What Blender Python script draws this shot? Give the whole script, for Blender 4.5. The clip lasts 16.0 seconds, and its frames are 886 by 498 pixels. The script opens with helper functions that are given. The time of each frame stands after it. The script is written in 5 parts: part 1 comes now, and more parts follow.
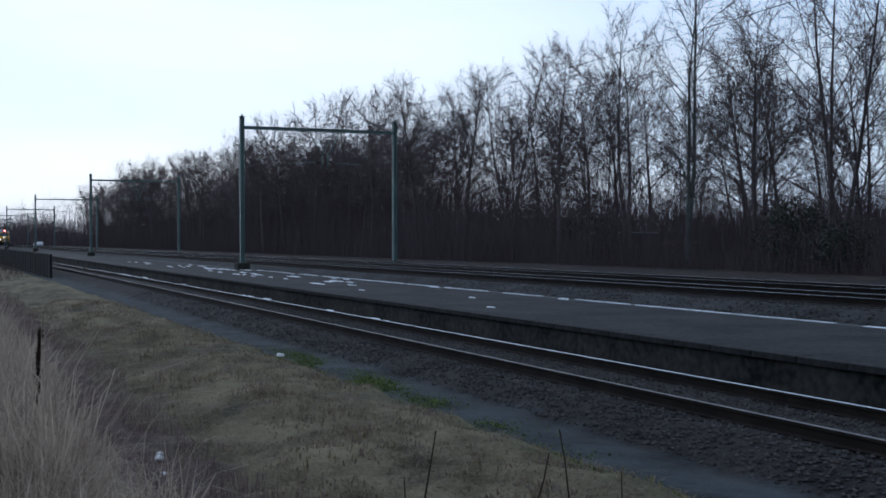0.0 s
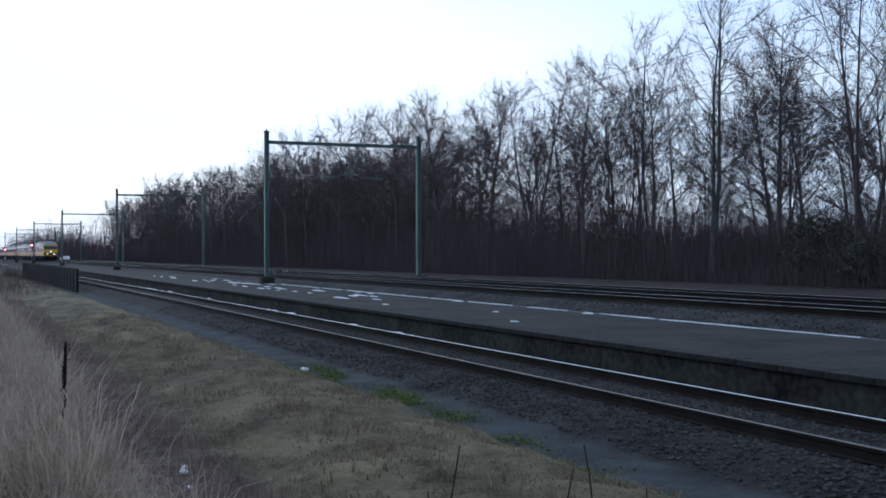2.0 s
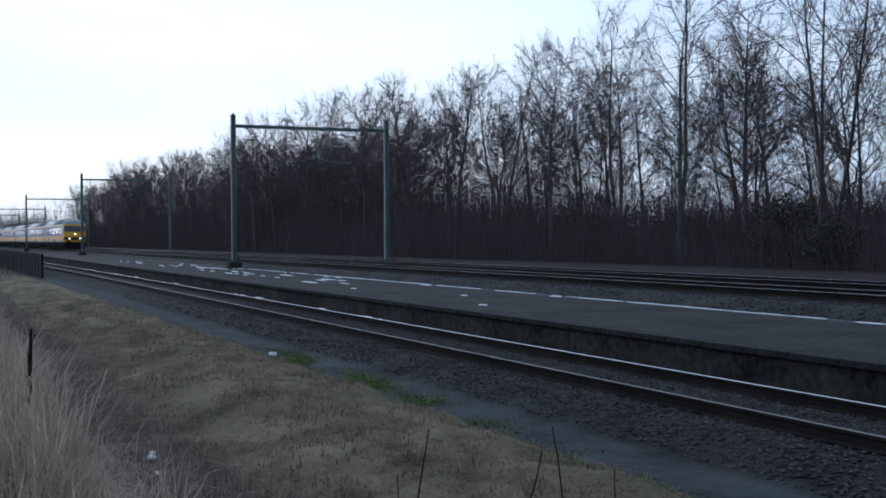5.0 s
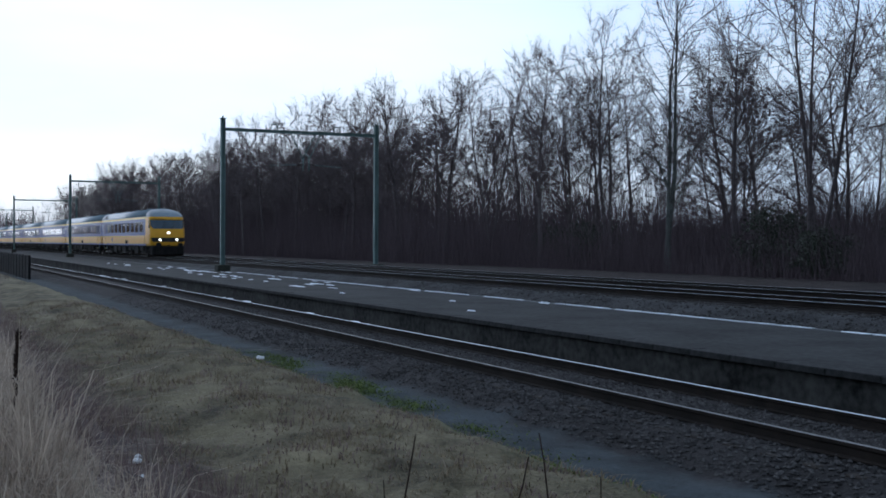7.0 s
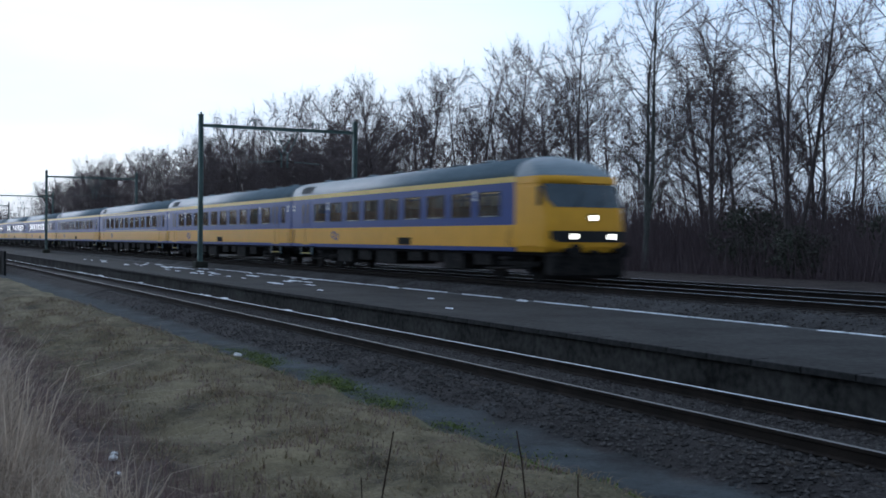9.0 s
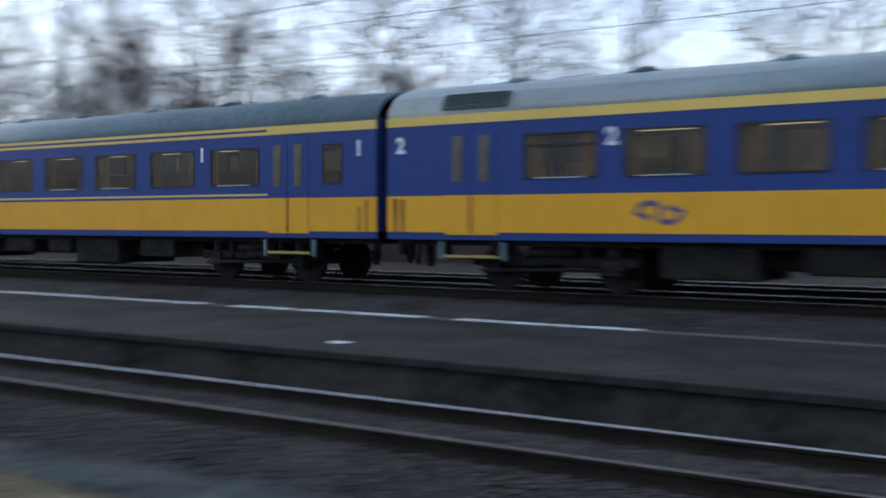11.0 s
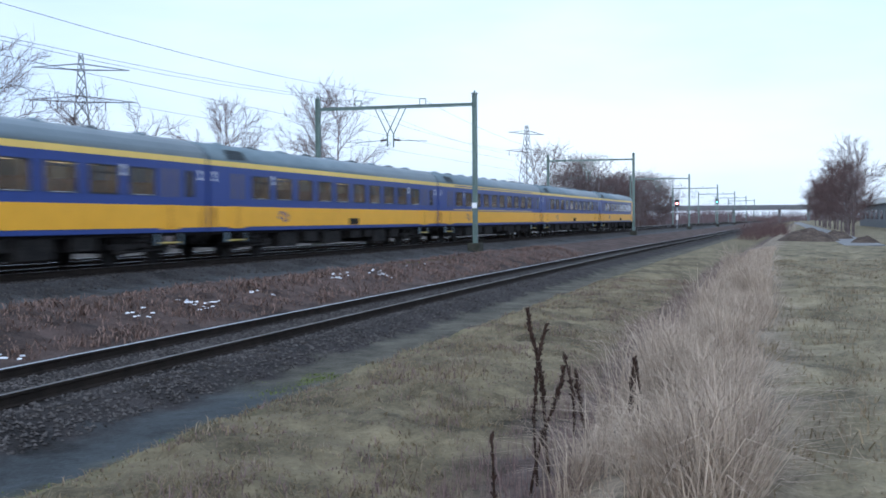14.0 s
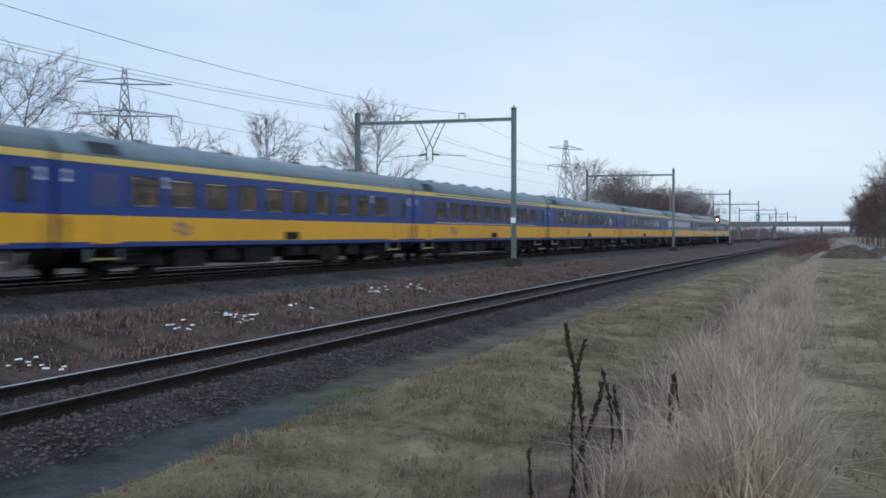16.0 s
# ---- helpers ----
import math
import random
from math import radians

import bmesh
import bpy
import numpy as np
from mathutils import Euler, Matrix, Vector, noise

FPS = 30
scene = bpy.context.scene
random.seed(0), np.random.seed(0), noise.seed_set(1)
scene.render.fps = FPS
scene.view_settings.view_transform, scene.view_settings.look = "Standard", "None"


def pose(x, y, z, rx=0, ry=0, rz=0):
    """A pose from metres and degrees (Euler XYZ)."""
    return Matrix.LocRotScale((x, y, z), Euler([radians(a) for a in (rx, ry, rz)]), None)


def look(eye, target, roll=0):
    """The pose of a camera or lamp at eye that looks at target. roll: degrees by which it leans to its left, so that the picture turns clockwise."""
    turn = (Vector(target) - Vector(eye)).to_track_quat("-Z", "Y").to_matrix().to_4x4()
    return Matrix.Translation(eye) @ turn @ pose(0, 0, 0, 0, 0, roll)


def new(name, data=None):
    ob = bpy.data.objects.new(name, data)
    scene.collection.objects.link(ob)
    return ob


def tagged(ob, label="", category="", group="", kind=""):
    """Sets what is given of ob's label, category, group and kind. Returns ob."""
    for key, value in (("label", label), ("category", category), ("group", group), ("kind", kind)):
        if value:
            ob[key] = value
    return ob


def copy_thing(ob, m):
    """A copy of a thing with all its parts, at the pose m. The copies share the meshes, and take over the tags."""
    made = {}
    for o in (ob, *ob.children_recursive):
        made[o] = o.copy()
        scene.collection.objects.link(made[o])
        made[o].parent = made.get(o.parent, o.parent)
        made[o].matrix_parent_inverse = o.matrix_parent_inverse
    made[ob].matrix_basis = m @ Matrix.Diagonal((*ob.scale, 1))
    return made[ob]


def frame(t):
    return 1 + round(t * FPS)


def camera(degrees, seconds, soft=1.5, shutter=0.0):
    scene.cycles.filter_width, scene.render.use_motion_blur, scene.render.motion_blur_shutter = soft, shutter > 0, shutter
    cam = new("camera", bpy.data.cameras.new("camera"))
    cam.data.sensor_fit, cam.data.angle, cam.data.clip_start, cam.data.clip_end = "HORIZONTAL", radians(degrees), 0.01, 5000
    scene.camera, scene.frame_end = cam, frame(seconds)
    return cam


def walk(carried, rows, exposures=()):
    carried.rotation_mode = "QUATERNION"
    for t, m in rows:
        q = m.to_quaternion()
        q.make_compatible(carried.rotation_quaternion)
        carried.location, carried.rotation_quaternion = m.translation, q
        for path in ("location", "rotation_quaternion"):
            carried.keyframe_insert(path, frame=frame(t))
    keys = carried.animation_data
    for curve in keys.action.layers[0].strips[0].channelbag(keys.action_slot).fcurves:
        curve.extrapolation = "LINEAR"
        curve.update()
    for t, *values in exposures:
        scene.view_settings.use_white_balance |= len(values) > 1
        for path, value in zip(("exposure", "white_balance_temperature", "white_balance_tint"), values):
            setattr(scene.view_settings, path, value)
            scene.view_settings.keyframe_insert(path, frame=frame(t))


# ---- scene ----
cam = camera(42.2, 16.0, soft=1.7, shutter=0.5)
EYE = 1.30
EXPOSURES = [(0, -0.60, 5850, 12), (1.05, -0.64, 5800, 11), (1.5, -0.40, 5750, 11), (3.0, -0.36, 5750, 11), (4.2, -0.46, 5800, 11), (6.5, -0.47, 5800, 11), (8.2, -0.46, 5850, 11), (10.4, -0.28, 5950, 11), (11.0, 0.10, 6250, 12),
             (11.4, 0.48, 6500, 12), (12.5, 0.70, 6450, 12), (13.2, 0.76, 6200, 13), (14.5, 0.54, 6150, 14), (16.0, 0.24, 6450, 11)]
PATH = [
    (0.0, 90-0.48, 0.11, 66.09),
    (0.5, 90-0.72, 0.05, 65.83),
    (1.0, 90-0.44, 0.27, 65.74),
    (1.5, 90+0.17, 0.28, 66.63),
    (2.0, 90+0.23, 0.14, 67.28),
    (2.5, 90+0.15, 0.21, 67.64),
    (3.0, 90+0.20, 0.34, 67.34),
    (3.5, 90-0.29, 0.46, 66.80),
    (4.0, 90-0.57, 0.58, 65.98),
    (6.5, 90-0.43, 0.09, 65.42),
    (7.0, 90-0.31, -0.24, 65.14),
    (7.5, 90-0.37, -0.38, 64.73),
    (8.0, 90-0.52, -0.57, 64.65),
    (8.2, 90-0.48, -0.54, 64.61),
    (10.4, 90-1.00, -0.43, 55.30),
    (10.7, 90-1.15, -0.72, 47.44),
    (11.0, 90-1.33, -0.07, 35.54),
    (11.3, 90+0.11, -0.22, 15.73),
    (11.5, 90-0.14, 0.40, -0.10),
    (11.6, 90-0.54, 0.71, -7.57),
    (11.9, 90-1.18, 1.22, -26.41),
    (12.0, 90-1.18, 1.23, -31.27),
    (12.2, 90-1.42, -0.74, -40.90),
    (12.5, 90-1.38, -2.40, -54.19),
    (12.8, 90-1.05, -1.38, -63.37),
    (13.0, 90-1.42, -0.57, -67.56),
    (13.5, 90-1.53, 0.06, -72.84),
    (14.0, 90-1.45, 0.37, -73.98),
    (14.5, 90-1.54, 0.35, -73.88),
    (15.0, 90-1.38, 0.40, -73.36),
    (15.5, 90-0.77, 0.33, -72.60),
    (16.0, 90-0.72, 0.02, -72.06),
]
walk(cam, [(t, pose(0, 0, EYE, tilt, lean, turn)) for t, tilt, lean, turn in PATH],
     exposures=EXPOSURES)

# ---- world and light ----
world = bpy.data.worlds.new("sky")
scene.world = world
world.use_nodes = True
wn, wl = world.node_tree.nodes, world.node_tree.links
wn.clear()
w_out = wn.new("ShaderNodeOutputWorld")
w_bg = wn.new("ShaderNodeBackground")
w_sky = wn.new("ShaderNodeTexSky")
w_sky.sky_type = "NISHITA"
w_sky.sun_disc = False
w_sky.sun_elevation = radians(30)
w_sky.sun_rotation = radians(-80)
w_sky.air_density, w_sky.dust_density, w_sky.ozone_density = 1.0, 2.0, 1.5
w_co = wn.new("ShaderNodeTexCoord")
w_map = wn.new("ShaderNodeMapping")
w_map.inputs["Scale"].default_value = (1.2, 1.2, 5.0)
w_noise = wn.new("ShaderNodeTexNoise")
w_noise.inputs["Scale"].default_value = 1.6
w_noise.inputs["Detail"].default_value = 6
w_ramp = wn.new("ShaderNodeValToRGB")
w_ramp.color_ramp.elements[0].position, w_ramp.color_ramp.elements[0].color = 0.36, (0.56, 0.73, 0.95, 1)
w_ramp.color_ramp.elements[1].position, w_ramp.color_ramp.elements[1].color = 0.66, (0.76, 0.89, 1.0, 1)
w_dim = wn.new("ShaderNodeVectorMath")
w_dim.operation = "SCALE"
w_dim.inputs["Scale"].default_value = 0.02
w_add = wn.new("ShaderNodeVectorMath")
w_add.operation = "ADD"
wl.new(w_co.outputs["Generated"], w_map.inputs["Vector"])
wl.new(w_map.outputs["Vector"], w_noise.inputs["Vector"])
wl.new(w_noise.outputs["Fac"], w_ramp.inputs["Fac"])
wl.new(w_sky.outputs["Color"], w_dim.inputs[0])
wl.new(w_ramp.outputs["Color"], w_add.inputs[0])
wl.new(w_dim.outputs["Vector"], w_add.inputs[1])
# the cloud is brightest in the west, where the low sun stands behind it
w_sep = wn.new("ShaderNodeSeparateXYZ")
w_west = wn.new("ShaderNodeMapRange")
w_west.interpolation_type = "SMOOTHSTEP"
w_west.inputs["From Min"].default_value, w_west.inputs["From Max"].default_value = 0.6, -1.0
w_west.inputs["To Min"].default_value, w_west.inputs["To Max"].default_value = 0.75, 1.32
wl.new(w_co.outputs["Generated"], w_sep.inputs[0])
wl.new(w_sep.outputs["X"], w_west.inputs["Value"])
wl.new(w_west.outputs["Result"], w_bg.inputs["Strength"])
wl.new(w_add.outputs["Vector"], w_bg.inputs["Color"])
wl.new(w_bg.outputs["Background"], w_out.inputs["Surface"])

sun = new("sun", bpy.data.lights.new("sun", "SUN"))
sun.data.energy, sun.data.angle, sun.data.color = 0.5, radians(30), (0.95, 0.96, 1.0)
sun.matrix_world = look((-60, -10, 14), (0, 0, 0))


# ---- materials ----
def material(name, dark, light, rough=0.8, metal=0.0, scale=3.0, fine=40.0, bump=0.2, depth=0.02, island=0.0, rand=0.0, thin=0.0, gloss=0.5):
    """A surface with grain at two scales between two colours, with fine relief."""
    m = bpy.data.materials.new(name)
    m.use_nodes = True
    nt = m.node_tree
    n, l = nt.nodes, nt.links
    b = n["Principled BSDF"]
    co = n.new("ShaderNodeTexCoord")
    a = n.new("ShaderNodeTexNoise")
    a.inputs["Scale"].default_value, a.inputs["Detail"].default_value = scale, 5
    f = n.new("ShaderNodeTexNoise")
    f.inputs["Scale"].default_value, f.inputs["Detail"].default_value = fine, 4
    l.new(co.outputs["Object"], a.inputs["Vector"])
    l.new(co.outputs["Object"], f.inputs["Vector"])
    add = n.new("ShaderNodeMath")
    add.operation = "ADD"
    l.new(a.outputs["Fac"], add.inputs[0])
    l.new(f.outputs["Fac"], add.inputs[1])
    last = add.outputs[0]
    for amount, node, out in ((island, "ShaderNodeNewGeometry", "Random Per Island"), (rand, "ShaderNodeObjectInfo", "Random")):
        if amount:
            r = n.new(node)
            k = n.new("ShaderNodeMath")
            k.operation = "MULTIPLY_ADD"
            l.new(r.outputs[out], k.inputs[0])
            k.inputs[1].default_value = amount
            l.new(last, k.inputs[2])
            last = k.outputs[0]
    ramp = n.new("ShaderNodeMapRange")
    ramp.inputs["From Min"].default_value, ramp.inputs["From Max"].default_value = 0.72, 1.28 + island + rand
    l.new(last, ramp.inputs["Value"])
    mix = n.new("ShaderNodeMix")
    mix.data_type = "RGBA"
    mix.inputs[6].default_value, mix.inputs[7].default_value = (*dark, 1), (*light, 1)
    l.new(ramp.outputs["Result"], mix.inputs[0])
    l.new(mix.outputs[2], b.inputs["Base Color"])
    b.inputs["Roughness"].default_value, b.inputs["Metallic"].default_value = rough, metal
    b.inputs["Specular IOR Level"].default_value = gloss
    if rough >= 0.8:
        b.inputs["Specular IOR Level"].default_value = 0.12
    if bump:
        bp = n.new("ShaderNodeBump")
        bp.inputs["Strength"].default_value, bp.inputs["Distance"].default_value = bump, depth
        l.new(f.outputs["Fac"], bp.inputs["Height"])
        l.new(bp.outputs["Normal"], b.inputs["Normal"])
    if thin:
        # thin leaves and stalks let part of the light through
        tr, both = n.new("ShaderNodeBsdfTranslucent"), n.new("ShaderNodeMixShader")
        both.inputs[0].default_value = thin
        l.new(mix.outputs[2], tr.inputs["Color"])
        l.new(b.outputs[0], both.inputs[1])
        l.new(tr.outputs[0], both.inputs[2])
        l.new(both.outputs[0], n["Material Output"].inputs["Surface"])
    return m


def glow(name, colour, power):
    m = bpy.data.materials.new(name)
    m.use_nodes = True
    b = m.node_tree.nodes["Principled BSDF"]
    b.inputs["Base Color"].default_value = (*colour, 1)
    b.inputs["Emission Color"].default_value = (*colour, 1)
    b.inputs["Emission Strength"].default_value = power
    return m


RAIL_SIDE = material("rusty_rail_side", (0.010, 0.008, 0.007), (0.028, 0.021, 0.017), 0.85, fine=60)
RAIL_TOP = material("worn_rail_head", (0.40, 0.43, 0.48), (0.62, 0.65, 0.70), 0.45, 0.85, fine=20, bump=0.05)
RAIL_DULL = material("brown_dull_rail_head", (0.07, 0.065, 0.062), (0.14, 0.13, 0.125), 0.5, 0.6, fine=20, bump=0.05)
SLEEPER = material("dark_tarred_sleeper", (0.016, 0.013, 0.012), (0.05, 0.042, 0.036), 0.9, fine=25, rand=0.4)
CONCRETE = material("weathered_platform_paving", (0.010, 0.0103, 0.0106), (0.040, 0.0402, 0.0402), 0.85, scale=0.7, fine=9)
WALL = material("stained_platform_wall", (0.008, 0.008, 0.008), (0.062, 0.060, 0.055), 0.9, scale=0.9, fine=7)
COPING = material("pale_edge_stone", (0.07, 0.075, 0.08), (0.13, 0.135, 0.14), 0.8, scale=1.5, fine=22, rand=0.5)
STONE = material("dark_ballast_stone", (0.014, 0.013, 0.013), (0.10, 0.092, 0.09), 0.9, fine=30, island=1.2)
STEEL_GREEN = material("grey_green_painted_steel", (0.07, 0.118, 0.112), (0.14, 0.21, 0.20), 0.55, 0.1, scale=1.5, fine=25)
FOOTING = material("mossy_concrete_footing", (0.02, 0.022, 0.018), (0.06, 0.06, 0.05), 0.9)
WIRE = material("dull_copper_wire", (0.02, 0.022, 0.024), (0.05, 0.05, 0.052), 0.6, 0.5)
INSULATOR = material("brown_porcelain", (0.02, 0.012, 0.01), (0.05, 0.03, 0.025), 0.3)
SNOW = material("thin_old_snow", (0.62, 0.66, 0.72), (0.85, 0.88, 0.93), 0.7, scale=6)


# ---- mesh helpers ----
def mesh_of(bm, name):
    me = bpy.data.meshes.new(name)
    bm.normal_update()
    bm.to_mesh(me)
    bm.free()
    return me


def part(name, bm, mat, parent=None, label=""):
    """Links a bmesh as one mesh object under a thing or a part."""
    me = mesh_of(bm, name)
    for q in (mat if isinstance(mat, (list, tuple)) else [mat]):
        me.materials.append(q)
    ob = new(name, me)
    ob.parent = parent
    return tagged(ob, label)


def empty(name, m=None):
    ob = new(name)
    if m:
        ob.matrix_basis = m
    return ob


def box(bm, x0, x1, y0, y1, z0, z1, bevel=0.0, mat=0):
    r = bmesh.ops.create_cube(bm, size=1, matrix=Matrix.LocRotScale(((x0 + x1) / 2, (y0 + y1) / 2, (z0 + z1) / 2), None, (x1 - x0, y1 - y0, z1 - z0)))
    faces = {f for v in r["verts"] for f in v.link_faces}
    for f in faces:
        f.material_index = mat
    if bevel:
        bmesh.ops.bevel(bm, geom=list({e for f in faces for e in f.edges}), offset=bevel, segments=1, affect="EDGES", material=mat)
    return bm


def boxed(*args, **kw):
    return box(bmesh.new(), *args, **kw)


def rod(bm, a, b, r0, r1=None, sides=8, mat=0):
    a, b = Vector(a), Vector(b)
    m = Matrix.Translation((a + b) / 2) @ (b - a).to_track_quat("Z", "Y").to_matrix().to_4x4()
    r = bmesh.ops.create_cone(bm, cap_ends=True, segments=sides, radius1=r0, radius2=r0 if r1 is None else r1, depth=(b - a).length, matrix=m)
    for f in {f for v in r["verts"] for f in v.link_faces}:
        f.material_index = mat
        f.smooth = sides > 5 and len(f.verts) == 4
    return bm


def sweep(bm, profile, x0, x1, mats=None, steps=1):
    """Extrudes a closed outline of (y, z) along x."""
    rings = [[bm.verts.new((x0 + (x1 - x0) * k / steps, y, z)) for y, z in profile] for k in range(steps + 1)]
    n = len(profile)
    for a, b in zip(rings, rings[1:]):
        for i in range(n):
            f = bm.faces.new((a[i], a[(i + 1) % n], b[(i + 1) % n], b[i]))
            f.material_index = mats[i] if mats else 0
    bm.faces.new(rings[0][::-1])
    bm.faces.new(rings[-1])
    bmesh.ops.recalc_face_normals(bm, faces=bm.faces)
    return bm


def raw(name, verts, faces, mat, parent=None):
    me = bpy.data.meshes.new(name)
    me.from_pydata(verts, [], faces)
    me.materials.append(mat)
    ob = new(name, me)
    ob.parent = parent
    return ob


# ---- ground ----
SNEAR, SMAIN = -0.68, 0.0          # rail heads of the siding and of the main tracks
PLAT = -0.39                       # platform surface
PLAT_Y0, PLAT_Y1, PLAT_X0, PLAT_X1 = 11.3, 16.2, -175.0, 2.0
Y_SIDE = 9.28                      # centre of the siding
Y_MAIN, Y_FAR = 19.33, 23.2        # centres of the two main tracks
PROFILE_P = [(-400, -0.3), (-30, -0.32), (-6, -0.36), (-1, -0.30), (0.8, -0.31), (1.2, -0.45), (1.7, -0.80), (2.2, -0.92), (2.8, -0.88), (4.0, -0.74), (5.0, -0.72), (5.5, -0.80), (6.2, -1.07), (7.3, -1.07),
             (7.75, -0.93), (8.1, -0.85), (10.5, -0.85), (10.9, -0.93), (11.2, -1.0), (15.9, -1.0), (16.25, -0.46), (17.0, -0.36), (17.5, -0.20), (25.0, -0.20), (25.6, -0.34),
             (27.0, -0.62), (30, -0.6), (46, -0.6), (52, -1.6), (58, -2.0), (90, -2.0), (400, -1.5)]
PROFILE_E = [(y, z) for y, z in PROFILE_P if y < 10.95] + [(11.2, -0.92), (11.7, -0.80), (12.4, -0.58), (13.2, -0.42), (13.8, -0.36), (14.4, -0.40), (14.9, -0.49), (16.2, -0.50), (16.45, -0.46)] + [(y, z) for y, z in PROFILE_P if y > 16.5]
P_AT, P_UP, E_AT, E_UP = *np.array(PROFILE_P).T, *np.array(PROFILE_E).T


def ramp_up(u):
    return 0.0 if u < -30 else u if u > 30 else (u + 30) ** 2 / 120


def bend(x):
    """The sideways shift of the whole line, which curves gently at both ends."""
    return -0.025 * ramp_up(x - 55) - 0.0125 * ramp_up(-x - 60)


def ground_z(x, y):
    k = min(max((x - (PLAT_X1 - 0.5)) / 1.2, 0), 1)
    return np.interp(y, P_AT, P_UP) * (1 - k) + np.interp(y, E_AT, E_UP) * k


def ground_material():
    m = bpy.data.materials.new("ground_cover")
    m.use_nodes = True
    n, l = m.node_tree.nodes, m.node_tree.links
    b = n["Principled BSDF"]
    geo = n.new("ShaderNodeNewGeometry")
    sep = n.new("ShaderNodeSeparateXYZ")
    l.new(geo.outputs["Position"], sep.inputs[0])

    def noise_at(scale, detail=4):
        t = n.new("ShaderNodeTexNoise")
        t.inputs["Scale"].default_value, t.inputs["Detail"].default_value = scale, detail
        l.new(geo.outputs["Position"], t.inputs["Vector"])
        return t.outputs["Fac"]

    def calc(op, p, q, r=None):
        t = n.new("ShaderNodeMath")
        t.operation = op
        for i, v in enumerate((p, q, r)):
            if v is None:
                continue
            if isinstance(v, (int, float)):
                t.inputs[i].default_value = v
            else:
                l.new(v, t.inputs[i])
        return t.outputs[0]

    over = calc("MULTIPLY", calc("MAXIMUM", calc("SUBTRACT", sep.outputs["X"], 55.0), 0.0), 0.025)
    under = calc("MULTIPLY", calc("MAXIMUM", calc("SUBTRACT", -60.0, sep.outputs["X"]), 0.0), 0.0125)
    line = calc("ADD", calc("ADD", sep.outputs["Y"], over), under)
    wob = calc("MULTIPLY_ADD", calc("SUBTRACT", noise_at(1.1), 0.5), 1.3, line)
    at = calc("DIVIDE", calc("ADD", wob, 10), 70)

    def ramp(stops):
        t = n.new("ShaderNodeValToRGB")
        e = t.color_ramp.elements
        while len(e) < len(stops):
            e.new(0.5)
        for q, (y, c) in zip(e, stops):
            q.position, q.color = (y + 10) / 70, (*c, 1)
        l.new(at, t.inputs["Fac"])
        return t.outputs["Color"]

    field, straw, red, olive, moss = (0.155, 0.132, 0.086), (0.20, 0.165, 0.125), (0.10, 0.075, 0.066), (0.139, 0.115, 0.071), (0.106, 0.101, 0.055)
    path, dirt, weeds, gravel, wood = (0.037, 0.045, 0.050), (0.024, 0.021, 0.021), (0.066, 0.046, 0.041), (0.034, 0.033, 0.034), (0.035, 0.026, 0.024)
    cess = (0.052, 0.056, 0.060)
    verge = (0.058, 0.050, 0.044)
    common = [(-3, field), (-0.4, field), (0.1, straw), (1.2, straw), (1.5, red), (2.1, red), (2.7, olive), (5.3, olive), (5.8, moss), (6.3, path), (7.1, path), (7.5, dirt), (10.6, dirt)]
    west = ramp(common + [(11.3, dirt), (17.2, gravel), (25.4, gravel), (26.5, wood), (60, wood)])
    east = ramp(common + [(11.4, weeds), (14.4, weeds), (14.9, cess), (16.2, cess), (16.9, gravel), (24.8, gravel), (26.5, verge), (60, verge)])
    grown = [(y, (0.075, 0.070, 0.055) if c == path else c) for y, c in common]
    distant = ramp(grown + [(11.4, weeds), (14.4, weeds), (14.9, cess), (16.2, cess), (16.9, gravel), (24.8, gravel), (26.5, verge), (60, verge)])
    past = n.new("ShaderNodeMapRange")
    past.inputs["From Min"].default_value, past.inputs["From Max"].default_value = 13.8, 16.0
    l.new(sep.outputs["X"], past.inputs["Value"])
    beyond = n.new("ShaderNodeMix")
    beyond.data_type = "RGBA"
    l.new(past.outputs["Result"], beyond.inputs[0])
    l.new(east, beyond.inputs[6])
    l.new(distant, beyond.inputs[7])
    pick = n.new("ShaderNodeMix")
    pick.data_type = "RGBA"
    side = n.new("ShaderNodeMapRange")
    side.inputs["From Min"].default_value, side.inputs["From Max"].default_value = 1.5, 2.5
    l.new(sep.outputs["X"], side.inputs["Value"])
    l.new(side.outputs["Result"], pick.inputs[0])
    l.new(west, pick.inputs[6])
    l.new(beyond.outputs[2], pick.inputs[7])
    tone = n.new("ShaderNodeMix")
    tone.data_type, tone.blend_type = "RGBA", "MULTIPLY"
    tone.inputs[0].default_value = 1
    grain = n.new("ShaderNodeMapRange")
    grain.inputs["From Min"].default_value, grain.inputs["From Max"].default_value = 0.7, 1.3
    grain.inputs["To Min"].default_value, grain.inputs["To Max"].default_value = 0.25, 1.7
    l.new(calc("ADD", noise_at(0.9), calc("MULTIPLY_ADD", noise_at(3.4), 0.5, calc("MULTIPLY", noise_at(19, 6), 0.5))), grain.inputs["Value"])
    l.new(pick.outputs[2], tone.inputs[6])
    l.new(grain.outputs["Result"], tone.inputs[7])
    l.new(tone.outputs[2], b.inputs["Base Color"])
    b.inputs["Roughness"].default_value = 0.95
    b.inputs["Specular IOR Level"].default_value = 0.2
    bp = n.new("ShaderNodeBump")
    bp.inputs["Strength"].default_value, bp.inputs["Distance"].default_value = 0.6, 0.05
    l.new(noise_at(25, 5), bp.inputs["Height"])
    l.new(bp.outputs["Normal"], b.inputs["Normal"])
    return m


